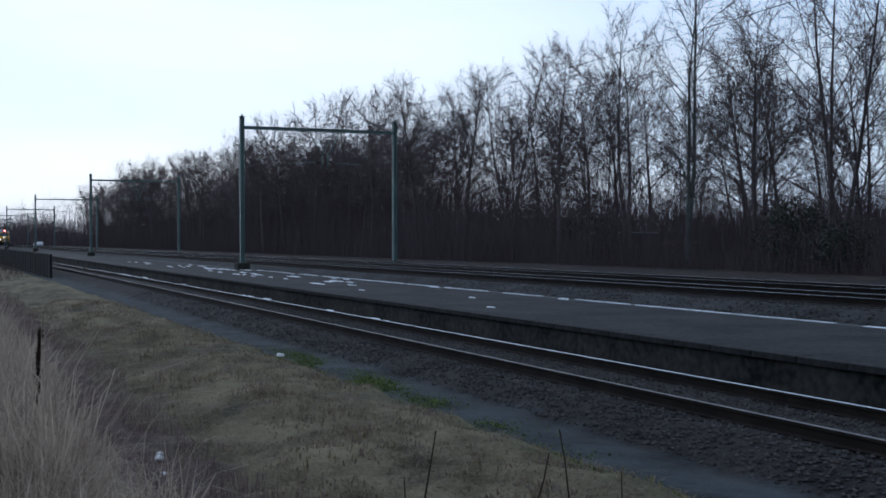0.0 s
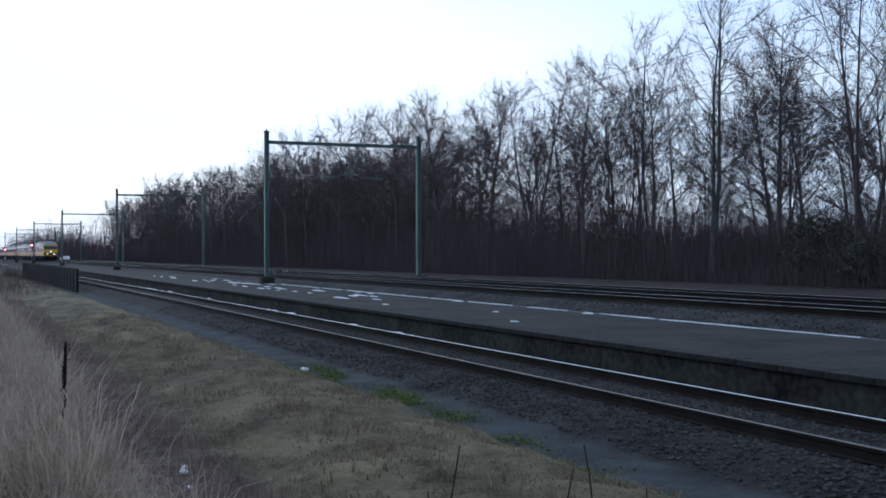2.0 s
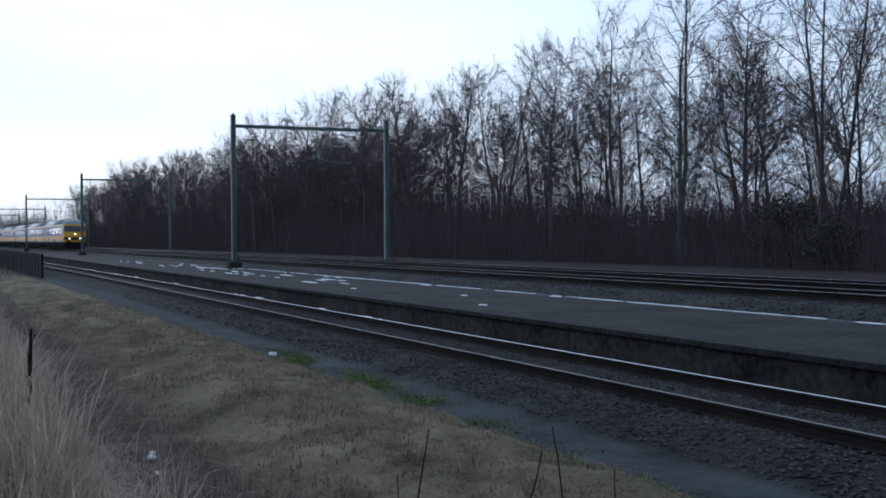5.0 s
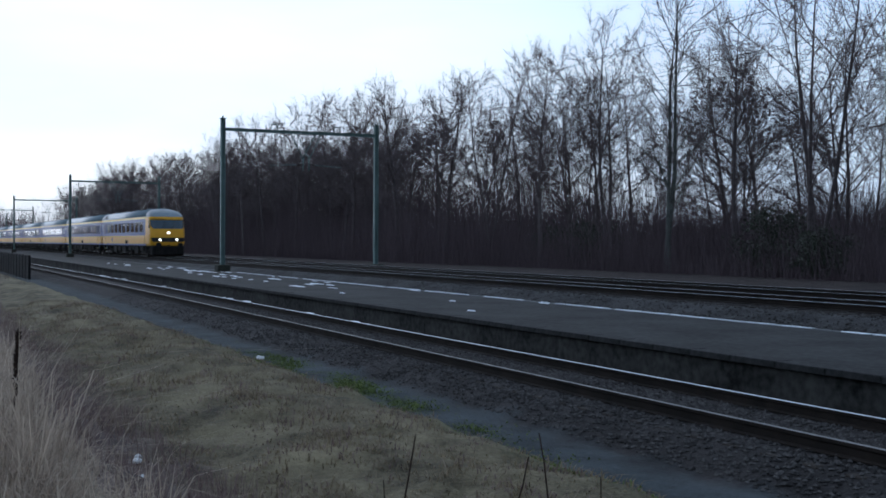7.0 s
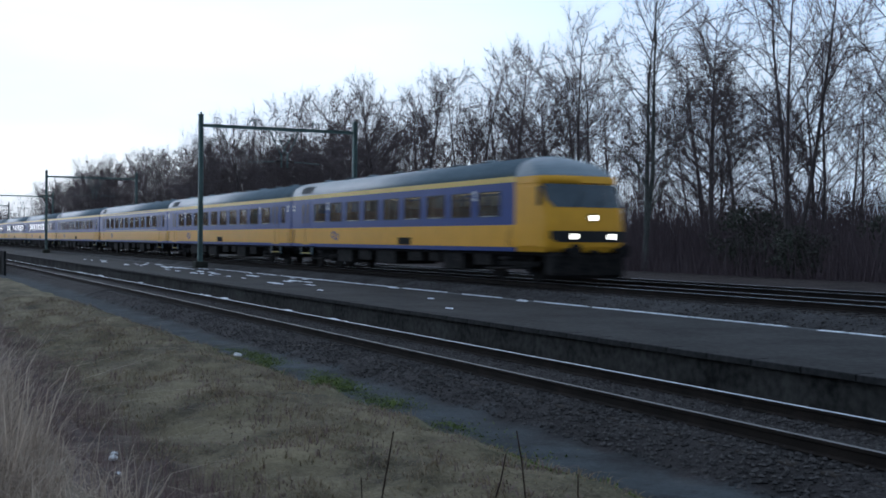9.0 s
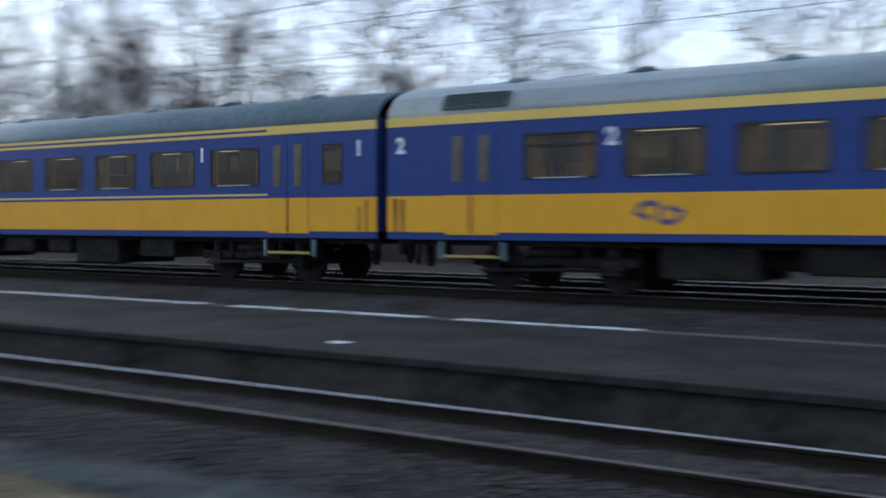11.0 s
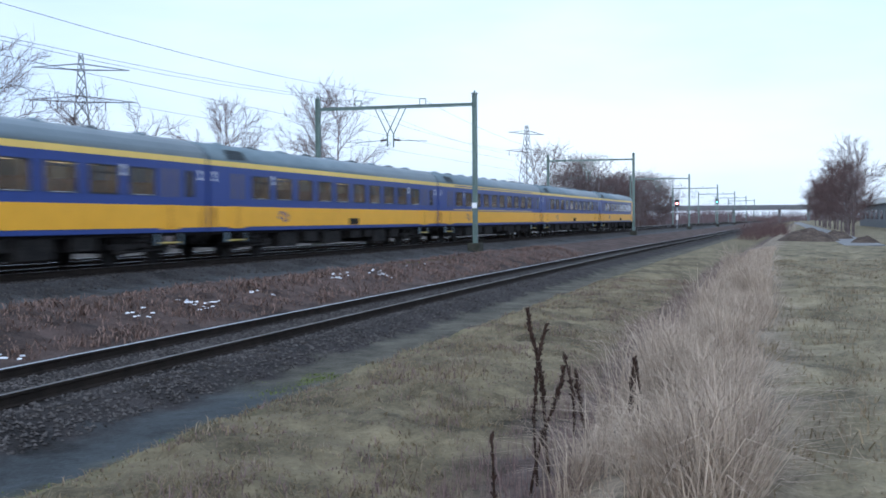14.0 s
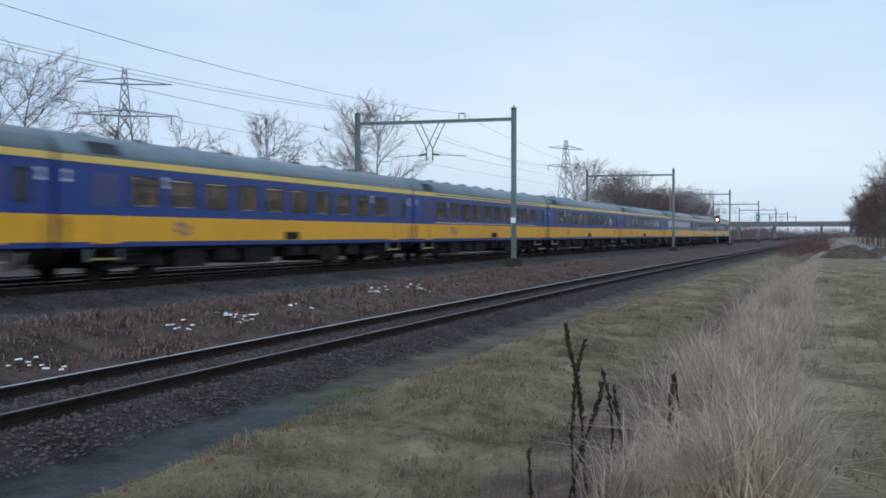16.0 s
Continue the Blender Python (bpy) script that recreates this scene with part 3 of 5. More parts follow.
def build_coach(first_class, cab, hatch=False):
    name = "control_car" if cab else "railway_coach"
    label = ("yellow-fronted control car with lit headlights, blue sides" if cab else
             "first class coach, blue over yellow with doubled yellow lines" if first_class else "second class intercity coach, blue over yellow, on the rails")
    car = tagged(empty(name), label, "railway coach", "coaches of the train")
    x0, x1 = -HALF, (HALF - 4.3 if cab else HALF)
    wins = [HALF - 4.00 - 2.02 * i for i in range(10)]
    if cab:
        wins = wins[1:]
    body, low, skirt, strip = bmesh.new(), bmesh.new(), bmesh.new(), bmesh.new()
    for s in (-1, 1):
        ya, yb = sorted((s * 1.36, s * 1.405))
        box(body, x0, x1, ya, yb, 1.81, WIN_Z0)
        box(body, x0, x1, ya, yb, WIN_Z1, 3.17)
        edges = sorted([x0, x1] + [w + q for w in wins for q in (-0.76, 0.76)] + ([] if cab else [HALF - 0.87, HALF - 1.43]))
        for a, b in zip(edges[::2], edges[1::2]):
            box(body, a, b, ya, yb, WIN_Z0, WIN_Z1)
        box(low, x0, x1, ya, yb, 1.11, 1.81)
        ya, yb = sorted((s * 1.33, s * 1.39))
        box(skirt, x0, x1, ya, yb, 0.97, 1.11)
        ya, yb = sorted((s * 1.36, s * 1.415))
        box(strip, x0, x1, ya, yb, 3.17, 3.35)
    for e in ((x0, x0 + 0.05), (x1 - 0.05, x1)):
        box(body, e[0], e[1], -1.36, 1.36, 1.11, 3.4)
    part("body", body, BLUE, car, "blue upper side with window openings")
    part("lower_panel", low, YELLOW, car, "yellow lower side")
    part("sill", skirt, BLUE, car)
    part("stripe", strip, PALE_YELLOW, car, "pale yellow stripe under the roof")
    rb = sweep(bmesh.new(), roof_outline(), x0, x1)
    for f in rb.faces:
        f.smooth = len(f.verts) == 4
    roof = part("roof", rb, ROOF, car, "grey-blue curved roof")
    for i in range(9):
        vx = -10.6 + 2.65 * i
        if vx > x1 - 1:
            continue
        vb = bmesh.new()
        rod(vb, (vx, -0.35, 3.96), (vx, -0.35, 4.09), 0.32, 0.17, sides=12)
        box(vb, vx - 0.36, vx + 0.36, -0.52, -0.18, 3.94, 4.02, bevel=0.02)
        part("roof_vent", vb, ROOF_DARK if i % 2 else ROOF, roof)
    gb = bmesh.new()
    for k in range(6):
        z = 3.45 + 0.055 * k
        y = -np.interp(z, [3.35, 3.54, 3.74, 3.88], [1.40, 1.34, 1.19, 0.94]) - 0.02
        box(gb, x0 + 1.3, x0 + 2.75, y - 0.012, y + 0.05, z, z + 0.03)
    part("louvre", gb, ROOF_DARK, roof, "dark grey ventilation louvre")
    # interior
    part("floor", boxed(x0 + 0.05, x1 - 0.05, -1.35, 1.35, 1.05, 1.2), UNDER, car)
    part("inner_ceiling", boxed(x0 + 0.05, x1 - 0.05, -1.34, 1.34, 3.1, 3.16), INSIDE, car)
    lb = bmesh.new()
    for y in (-0.75, 0.75):
        box(lb, x0 + 3.2, x1 - 3.2, y - 0.05, y + 0.05, 3.05, 3.095)
    part("ceiling_lamp", lb, LAMP_STRIP, car, "lit lamp strip under the ceiling")
    sb = bmesh.new()
    for w in wins:
        for s in (-1, 1):
            for q in (-0.92, 0.92):
                box(sb, w + q - 0.1, w + q + 0.1, s * 0.75 - 0.5, s * 0.75 + 0.5, 1.2, 2.50, bevel=0.06)
    part("seats", sb, SEAT, car, "brown seat backs")
    pb = bmesh.new()
    for k in ((2, 5, 8) if not first_class else range(1, 10)):
        xx = HALF - 3.05 - 2.02 * k
        box(pb, xx - 0.03, xx + 0.03, -0.2, 1.3, 1.2, 3.1)
    part("partition", pb, INSIDE, car)
    cb = bmesh.new()
    for i, w in enumerate(wins):
        for q in (-1, 1):
            wide = 0.14 + 0.30 * ((i * 7 + q * 3 + 3) % 5) / 5
            box(cb, *sorted((w + q * 0.74, w + q * (0.74 - wide))), -1.30, -1.28, 1.95, 2.98)
    part("curtains", cb, CURTAIN, car, "orange-brown curtains beside the windows")
    # added sheets that hide the sky beyond the far windows and glow beige
    db = bmesh.new()
    for w in wins:
        box(db, w - 0.9, w + 0.9, 1.28, 1.30, 1.95, 2.98)
    part("far_backing", db, BACKING, car, "beige sheets added behind the far windows for an even glow")
    # openings
    for i, w in enumerate(wins):
        pane, frame_mesh = BAR_WINDOW if i in ((7,) if first_class else (1, len(wins) - 1)) else PLAIN_WINDOW
        for s in (-1, 1):
            m = pose(w, s * 1.405, (WIN_Z0 + WIN_Z1) / 2, 0, 0, 0 if s < 0 else 180)
            g = place("window", pane, car, m)
            g.visible_shadow = False
            place("window_frame", frame_mesh, g, Matrix.Identity(4), "black rubber window frame")
            if (i + s) % 3:
                place("window_ledge", LEDGE, g, Matrix.Identity(4), "pale metal ledge at the foot of the pane")
    if not cab:
        for s in (-1, 1):
            g = place("small_window", SMALL_WINDOW[0], car, pose(HALF - 1.15, s * 1.405, 2.5, 0, 0, 0 if s < 0 else 180))
            g.visible_shadow = False
            place("window_frame", SMALL_WINDOW[1], g, Matrix.Identity(4))
    for xd in ([-HALF + 2.0] if cab else [-HALF + 2.0, HALF - 2.4]):
        for s in (-1, 1):
            for q in (-0.3, 0.3):
                leaf = place("door", DOOR, car, pose(xd + q, s * 1.406, 0, 0, 0, 0 if s < 0 else 180), "folding door leaf, blue over yellow")
                place("door_panel", DOOR_LOW, leaf, Matrix.Identity(4), "yellow lower door panel")
                place("door_window", DOOR_PANE, leaf, Matrix.Identity(4), "narrow pale door pane")
        st = bmesh.new()
        for q in (-0.62, 0.62):
            box(st, xd + q - 0.03, xd + q + 0.03, -1.38, -1.15, 0.62, 0.97)
        for q in (-0.70, 0.70):
            part("step_bracket", boxed(xd + q - 0.045, xd + q + 0.045, -1.39, -1.30, 0.58, 0.93, bevel=0.015), ROOF, car, "grey metal step bracket")
        part("step_frame", box(st, xd - 0.62, xd + 0.62, -1.36, -1.12, 0.60, 0.64), UNDER, car)
        part("step_edge", boxed(xd - 0.6, xd + 0.6, -1.40, -1.37, 0.63, 0.68), STEP, car, "worn yellow step edge")
        part("rust_seam", boxed(xd - 0.03, xd + 0.03, -1.432, -1.424, 1.1, 1.8), RUST, car, "rusty door seam")
    stains = random.Random(17)
    for e in (x0 + 0.12, x1 - 0.5):
        for k in range(2):
            a, top = e + 0.2 * k + stains.uniform(0, 0.05), stains.uniform(1.6, 1.80)
            part("rust_streak", boxed(a, a + stains.uniform(0.05, 0.12), -1.410, -1.4055, 1.115, top), RUST, car, "rusty streak at the coach end")
    num = ONE if first_class else TWO
    for xn in [-HALF + 0.33, wins[-1] + 1.03, wins[0] - 1.02] + ([] if cab else [HALF - 0.45]):
        place("class_numeral", num, car, pose(xn, -1.409, 2.66, 90, 0, 0), "white class numeral")
        place("class_numeral", num, car, pose(-xn, 1.409, 2.66, 90, 0, 180), "white class numeral") if abs(xn) < 12.0 and not cab else None
    for s in (-1, 1):
        place("emblem", EMBLEM, car, pose(-HALF + 5.85, s * 1.409, 1.47, 0, 0, 0 if s < 0 else 180), "dark blue emblem on the yellow side")
    if first_class:
        tb = boxed(wins[-1] - 1.0, wins[0] + 1.0, -1.420, -1.4155, 3.235, 3.285)
        part("dark_line", tb, BLUE, car, "dark line that splits the roof stripe")
        part("trim_line", boxed(wins[-1] - 1.0, wins[0] + 1.0, -1.411, -1.4055, 1.87, 1.91), PALE_YELLOW, car, "thin yellow line under the windows")
    if hatch:
        part("hatch", boxed(-0.3, 0.85, -1.414, -1.40, 1.13, 1.40, bevel=0.004), UNDER, car, "dark ventilation hatch low in the side")
    # under the floor
    part("solebar", boxed(x0 + 0.1, x1 - 0.1 if not cab else NOSE - 0.6, -1.2, 1.2, 0.86, 1.05), UNDER, car)
    rng = random.Random(4)
    for xb, wdt, dep in ((-6.4, 1.7, 0.55), (-4.1, 1.3, 0.42), (-1.9, 1.9, 0.52), (0.9, 1.2, 0.36), (2.6, 0.9, 0.34), (4.1, 1.6, 0.58), (6.3, 1.2, 0.4)):
        part("equipment_box", boxed(xb - wdt / 2, xb + wdt / 2, -1.25, rng.uniform(0.2, 1.1), 0.88 - dep, 0.9, bevel=0.03), UNDER, car)
    # dark block added below the floor to keep daylight from showing through
    part("gap_filler", boxed(-7.4, 7.4, -0.75, 0.75, 0.50, 0.86, bevel=0.03), UNDER, car)
    for xb in (-HALF + 3.6, (NOSE - 3.2 if cab else HALF - 3.6)):
        bogie(car, xb)
    if not cab:
        place_bellows(car, HALF)
    place_bellows(car, -HALF)
    if cab:
        build_cab(car)
    return car


def place_bellows(car, x):
    s = 1 if x > 0 else -1
    part("gangway_bellows", boxed(*sorted((x - s * 0.04, x + s * 0.13)), -1.12, 1.12, 1.15, 3.55, bevel=0.06), BLACK, car, "black rubber gangway bellows")
    for y in (-0.87, 0.87):
        part("buffer", rod(bmesh.new(), (x - s * 0.2, y, 1.05), (x + s * 0.12, y, 1.05), 0.09), UNDER, car)
    part("coupler", rod(bmesh.new(), (x - s * 0.2, 0, 0.95), (x + s * 0.14, 0, 0.9), 0.07), UNDER, car)
    for y, z in ((-1.0, 0.55), (-0.7, 0.42), (-1.15, 0.66)):
        part("jumper_cable", rod(bmesh.new(), (x - s * (1.1 + y * 0.8), y, 0.95), (x - s * (1.12 + y * 0.8), y, z), 0.10, 0.07), UNDER, car)
    part("brake_hose", rod(bmesh.new(), (x - s * 0.1, -0.4, 0.9), (x + s * 0.05, -0.3, 0.45), 0.04), UNDER, car)


CAB_LEVELS = [(0.97, 1.33, -0.10), (1.14, 1.39, -0.02), (1.66, 1.405, 0.0), (2.28, 1.405, -0.10), (3.08, 1.40, -0.50), (3.10, 1.41, -0.44), (3.32, 1.40, -0.52),
              (3.38, 1.385, -0.66), (3.54, 1.33, -0.85), (3.74, 1.19, -1.25), (3.88, 0.94, -1.65), (3.98, 0.6, -2.0), (4.045, 0.1, -2.3)]


def cab_outline(z, grow=0.0):
    """The plan of the driving end at one height: straight sides, rounded corners and a slightly bowed front."""
    zs, ws, fs = zip(*CAB_LEVELS)
    w, front = np.interp(z, zs, ws) + grow, NOSE + np.interp(z, zs, fs) + grow
    r = min(0.5, w * 0.7)
    pts = [(HALF - 4.3, -w), (NOSE - 2.33, -w)]
    for k in range(9):
        a = math.pi / 2 * k / 8
        pts.append((front - r + r * math.sin(a) - 0.10, -w + r - r * math.cos(a)))
    pts += [(front - 0.10 * q ** 2, (w - r) * q) for q in (-0.6, -0.2)]
    return pts + [(x, -y) for x, y in pts[::-1]]


def build_cab(car):
    """The rounded, raked yellow driving end."""
    bm = bmesh.new()
    rows = [[bm.verts.new((x, y, z)) for x, y in cab_outline(z)] for z, w, f in CAB_LEVELS]
    for (za, *_), a, b in zip(CAB_LEVELS, rows, rows[1:]):
        for i in range(len(a) - 1):
            f = bm.faces.new((a[i], a[i + 1], b[i + 1], b[i]))
            f.material_index = 1 if za > 3.3 else 0
            f.smooth = za > 3.3 or 2 < i < 12
    bm.faces.new(rows[0])
    bm.faces.new(rows[-1])
    bmesh.ops.recalc_face_normals(bm, faces=bm.faces)
    cab = part("cab", bm, [YELLOW, ROOF], car, "raked yellow driving cab with a deep visor")
    for name, z0, z1, cut, mat, label in (("windscreen", 2.34, 3.06, 5, SCREEN, "wide wrapped windscreen with the sky's grey-blue in its colour"), ("light_band", 1.28, 1.62, 5, BLACK, "black band between the headlights")):
        wb = bmesh.new()
        n = 6
        grid = []
        for k in range(n + 1):
            z = z0 + (z1 - z0) * k / n
            inset = cut + (2 if k == 0 else 1 if k == 1 else 0)
            lo, hi = cab_outline(z, -0.03)[cut:-cut], cab_outline(z, 0.014)[cut:-cut]
            q = inset - cut
            lo, hi = [lo[max(i, q)] if i < len(lo) / 2 else lo[min(i, len(lo) - 1 - q)] for i in range(len(lo))], [hi[max(i, q)] if i < len(hi) / 2 else hi[min(i, len(hi) - 1 - q)] for i in range(len(hi))]
            grid.append([wb.verts.new((x, y, z)) for x, y in hi] + [wb.verts.new((x, y, z)) for x, y in lo[::-1]])
        for a, b in zip(grid, grid[1:]):
            for i in range(len(a)):
                wb.faces.new((a[i], a[(i + 1) % len(a)], b[(i + 1) % len(a)], b[i]))
        wb.faces.new(grid[0])
        wb.faces.new(grid[-1])
        bmesh.ops.remove_doubles(wb, verts=wb.verts, dist=0.0005)
        bmesh.ops.recalc_face_normals(wb, faces=wb.faces)
        part(name, wb, mat, cab, label)
    tilt = pose(NOSE - 0.27, 0, 2.70, 0, -26.6, 0)
    for y in (-0.55, 0.25):
        place("wiper", simple(rod(bmesh.new(), (0.05, y, -0.40), (0.05, y + 0.35, 0.15), 0.014), BLACK), cab, tilt)
    for y, z in ((-0.68, 1.45), (0.68, 1.45), (0, 2.02)):
        x = NOSE - 0.10 * abs(y) ** 2 - (0.05 if z > 2 else 0.0)
        lamp = part("headlight", rod(bmesh.new(), (x - 0.05, y, z), (x + 0.05, y, z), 0.085, sides=16), HEADLIGHT, cab, "lit round headlight")
        part("headlight_rim", rod(bmesh.new(), (x - 0.05, y, z), (x + 0.035, y, z), 0.13, sides=16), BLACK, lamp)
    for s in (-1, 1):
        part("cab_window", boxed(NOSE - 0.98, NOSE - 0.74, *sorted((s * 1.405, s * 1.418)), 2.40, 2.98, bevel=0.01), DARK_GLASS, cab)
        part("cab_door", boxed(NOSE - 1.75, NOSE - 1.15, *sorted((s * 1.40, s * 1.412)), 1.15, 3.0, bevel=0.01), YELLOW, cab, "yellow cab door")
    p = boxed(NOSE - 0.75, NOSE - 0.12, -1.3, 1.3, 0.16, 0.98, bevel=0.12)
    part("snow_plough", p, UNDER, cab, "dark plough under the cab")
    for y in (-0.87, 0.87):
        b = rod(bmesh.new(), (NOSE - 0.2, y, 1.02), (NOSE + 0.36, y, 1.02), 0.09)
        rod(b, (NOSE + 0.34, y, 1.02), (NOSE + 0.39, y, 1.02), 0.21, sides=16)
        part("buffer", b, UNDER, cab, "round black buffer")
    part("coupling_hook", rod(bmesh.new(), (NOSE - 0.2, 0, 1.0), (NOSE + 0.25, 0, 0.95), 0.07), UNDER, cab)


def simple(bm, mat):
    me = mesh_of(bm, "piece")
    me.materials.append(mat)
    return me


second = build_coach(False, False, True)
TRAIN = [build_coach(False, True, True), second, build_coach(True, False)] + [copy_thing(second, pose(0, 0, 0)) for k in range(2)] + [build_coach(True, False, True)] + [copy_thing(second, pose(0, 0, 0)) for k in range(4)]


# ---- trees ----
BARK = material("dark_winter_bark", (0.06, 0.049, 0.050), (0.18, 0.148, 0.145), 0.9, scale=2, fine=20, rand=0.3)
PALE_BARK = material("pale_grey_green_bark", (0.07, 0.075, 0.07), (0.17, 0.18, 0.165), 0.9, scale=2, fine=16)
TWIG = material("bare_brown_twigs", (0.075, 0.059, 0.062), (0.19, 0.152, 0.15), 0.9, scale=1, fine=8, rand=0.3)
RED_TWIG = material("reddish_bare_twigs", (0.05, 0.033, 0.033), (0.13, 0.085, 0.08), 0.9, scale=1, fine=8, rand=0.3)
THICKET = material("dark_bare_thicket", (0.065, 0.049, 0.055), (0.165, 0.124, 0.128), 0.95, island=0.6)


class Twigs:
    """Collects tapered tubes into one mesh."""

    def __init__(self):
        self.v, self.f = [], []

    def tube(self, pts, radii, sides):
        base = len(self.v)
        d = (pts[-1] - pts[0]).normalized()
        u = d.orthogonal().normalized()
        w = d.cross(u)
        for p, r in zip(pts, radii):
            for k in range(sides):
                a = 6.2832 * k / sides
                self.v.append(p + u * (r * math.cos(a)) + w * (r * math.sin(a)))
        for i in range(len(pts) - 1):
            for k in range(sides):
                a, b = base + i * sides + k, base + i * sides + (k + 1) % sides
                self.f.append((a, b, b + sides, a + sides))

    def spike(self, a, b, r):
        """A twig that tapers to a point."""
        base = len(self.v)
        d = (b - a).normalized()
        u = d.orthogonal().normalized() * r
        w = d.cross(u)
        self.v += [a + u, a - u * 0.5 + w * 0.87, a - u * 0.5 - w * 0.87, b]
        self.f += [(base, base + 1, base + 3), (base + 1, base + 2, base + 3), (base + 2, base, base + 3)]

    def done(self, name, mat, parent=None):
        ob = raw(name, [tuple(p) for p in self.v], self.f, mat, parent)
        ob.data.polygons.foreach_set("use_smooth", [True] * len(self.f))
        return ob


def limb(rng, start, way, length, bits, bow, wander):
    pts, p, d = [start.copy()], start.copy(), way.normalized()
    for k in range(bits):
        d = (d + Vector((rng.gauss(0, wander), rng.gauss(0, wander), rng.gauss(0, wander) + bow))).normalized()
        p = p + d * (length / bits)
        pts.append(p.copy())
    return pts


def along(pts, u):
    k = min(int(u * (len(pts) - 1)), len(pts) - 2)
    q = u * (len(pts) - 1) - k
    return pts[k].lerp(pts[k + 1], q), (pts[k + 1] - pts[k]).normalized()


def side_way(rng, d, angle):
    u = d.orthogonal().normalized()
    w = d.cross(u)
    a = rng.uniform(0, 6.2832)
    return d * math.cos(angle) + (u * math.cos(a) + w * math.sin(a)) * math.sin(angle)


def build_tree(seed, height, stems, reach, limbs, bark, twig, clear=0.3, open_angle=0.85, thick=0.011, gap=0.17):
    """A bare broadleaf: stems, rising limbs, branches and a haze of fine twigs."""
    rng = random.Random(seed)
    wood, crown = Twigs(), Twigs()
    for s in range(stems):
        many = stems > 1
        lean = Vector((rng.gauss(0, 0.04 + 0.08 * many), rng.gauss(0, 0.04 + 0.08 * many), 1))
        h = height * (1.0 if s == 0 else rng.uniform(0.84, 0.97))
        trunk = limb(rng, Vector((rng.gauss(0, 0.15) * many, rng.gauss(0, 0.15) * many, -0.4)), lean, h + 0.4, 9, 0.04, 0.035)
        r = (0.0105 * height + 0.04) / math.sqrt(stems)
        wood.tube(trunk, [r * (1.25 if i == 0 else 1) * (1 - i / 9.3) + 0.008 for i in range(10)], 8)
        count = int(limbs / stems)
        for i in range(count):
            q = (i + rng.random()) / count
            u = clear + (0.985 - clear) * q
            p, d = along(trunk, u)
            size = reach * (0.55 + 0.9 * math.sin(math.pi * (0.18 + 0.72 * q))) * rng.uniform(0.7, 1.1)
            size = max(0.8, min(size, (h * 1.02 - p.z) / 0.78 + 0.4))
            main = limb(rng, p, side_way(rng, Vector((0, 0, 1)), open_angle * (1.15 - 0.45 * q) * rng.uniform(0.75, 1.2)), size, 6, 0.022, 0.09)
            rl = r * (1 - u) * 0.30 + 0.012
            wood.tube(main, [rl * (1 - k / 6.6) + 0.006 for k in range(7)], 5)
            n2 = max(4, int(size / 0.40))
            for j in range(n2):
                v = 0.16 + 0.84 * (j + rng.random()) / n2
                pb, db = along(main, v)
                length = max(0.7, size * rng.uniform(0.26, 0.46) * (1.2 - 0.6 * v))
                br = limb(rng, pb, side_way(rng, db, rng.uniform(0.4, 1.0)), length, 3, 0.03, 0.12)
                crown.tube(br, [0.018, 0.013, 0.009, 0.004], 3)
                n3 = max(4, int(length / gap))
                for k in range(n3):
                    pt, dt = along(br, 0.08 + 0.92 * (k + rng.random()) / n3)
                    way = side_way(rng, dt, rng.uniform(0.35, 1.15))
                    way.z += 0.12
                    crown.spike(pt, pt + way * rng.uniform(0.3, 0.95), thick)
    tree = tagged(empty("tree"), "tall bare winter tree at the edge of the wood", "tree", "bare trees")
    wood.done("trunk", bark, tree)
    crown.done("crown", twig, tree)
    return tree


def tree_at(proto, x, y, size, turn, label="", group="bare trees"):
    t = copy_thing(proto, pose(x, y, float(ground_z(x, y - bend(x))), 0, 0, turn))
    t.scale = (size, size, size)
    return tagged(t, label, group=group)


TALL = [build_tree(11 + k, 18, 1 + k % 2, 4.4, 32, BARK, TWIG, clear=0.30, open_angle=0.92, thick=0.012, gap=0.135) for k in range(4)]
POPLAR = build_tree(31, 20.5, 2, 3.9, 44, PALE_BARK, TWIG, clear=0.2, open_angle=0.78, thick=0.011, gap=0.16)
MULTI = build_tree(41, 20, 3, 4.8, 46, BARK, TWIG, clear=0.2, open_angle=0.88, thick=0.011, gap=0.16)
ROUND = [build_tree(51 + k, 11, 2, 3.5, 40, BARK, RED_TWIG if k else TWIG, clear=0.14, open_angle=1.05, thick=0.012, gap=0.14) for k in range(2)]
SMALL = build_tree(61, 8.0, 2, 2.7, 32, BARK, RED_TWIG, clear=0.12, open_angle=1.05, gap=0.14)

rng = random.Random(5)
POPLAR.matrix_basis = pose(-63, 45.5, -0.55)
MULTI.matrix_basis = pose(-49, 45, -0.55)
tagged(POPLAR, "tall pale-barked twin-stemmed tree standing before the wood")
tagged(MULTI, "large dark many-stemmed bare tree before the wood")
for k, (x, y, s) in enumerate([(-60, 49, 0.92), (-72, 47, 1.0), (-80.6, 46, 0.95)]):
    TALL[k].matrix_basis = pose(x, y, -0.55, 0, 0, 40 * k)
    TALL[k].scale = (s, s, s)
TALL[3].matrix_basis = pose(-91, 47, -0.55)
front = [(-99, 46, 0.95), (-86, 52, 0.9), (-105, 48, 0.93), (-110, 46, 0.98), (-117, 47, 0.92), (-124, 46, 1.0)]
front += [(-131 - 5.2 * k + rng.uniform(-2, 2), rng.uniform(42, 49), rng.uniform(0.9, 1.06)) for k in range(48)]
front += [(-39, 45.5, 1.0), (-34.5, 47, 1.02), (-29.5, 46, 0.95), (-24.5, 48, 0.8), (-67, 54, 0.9)]
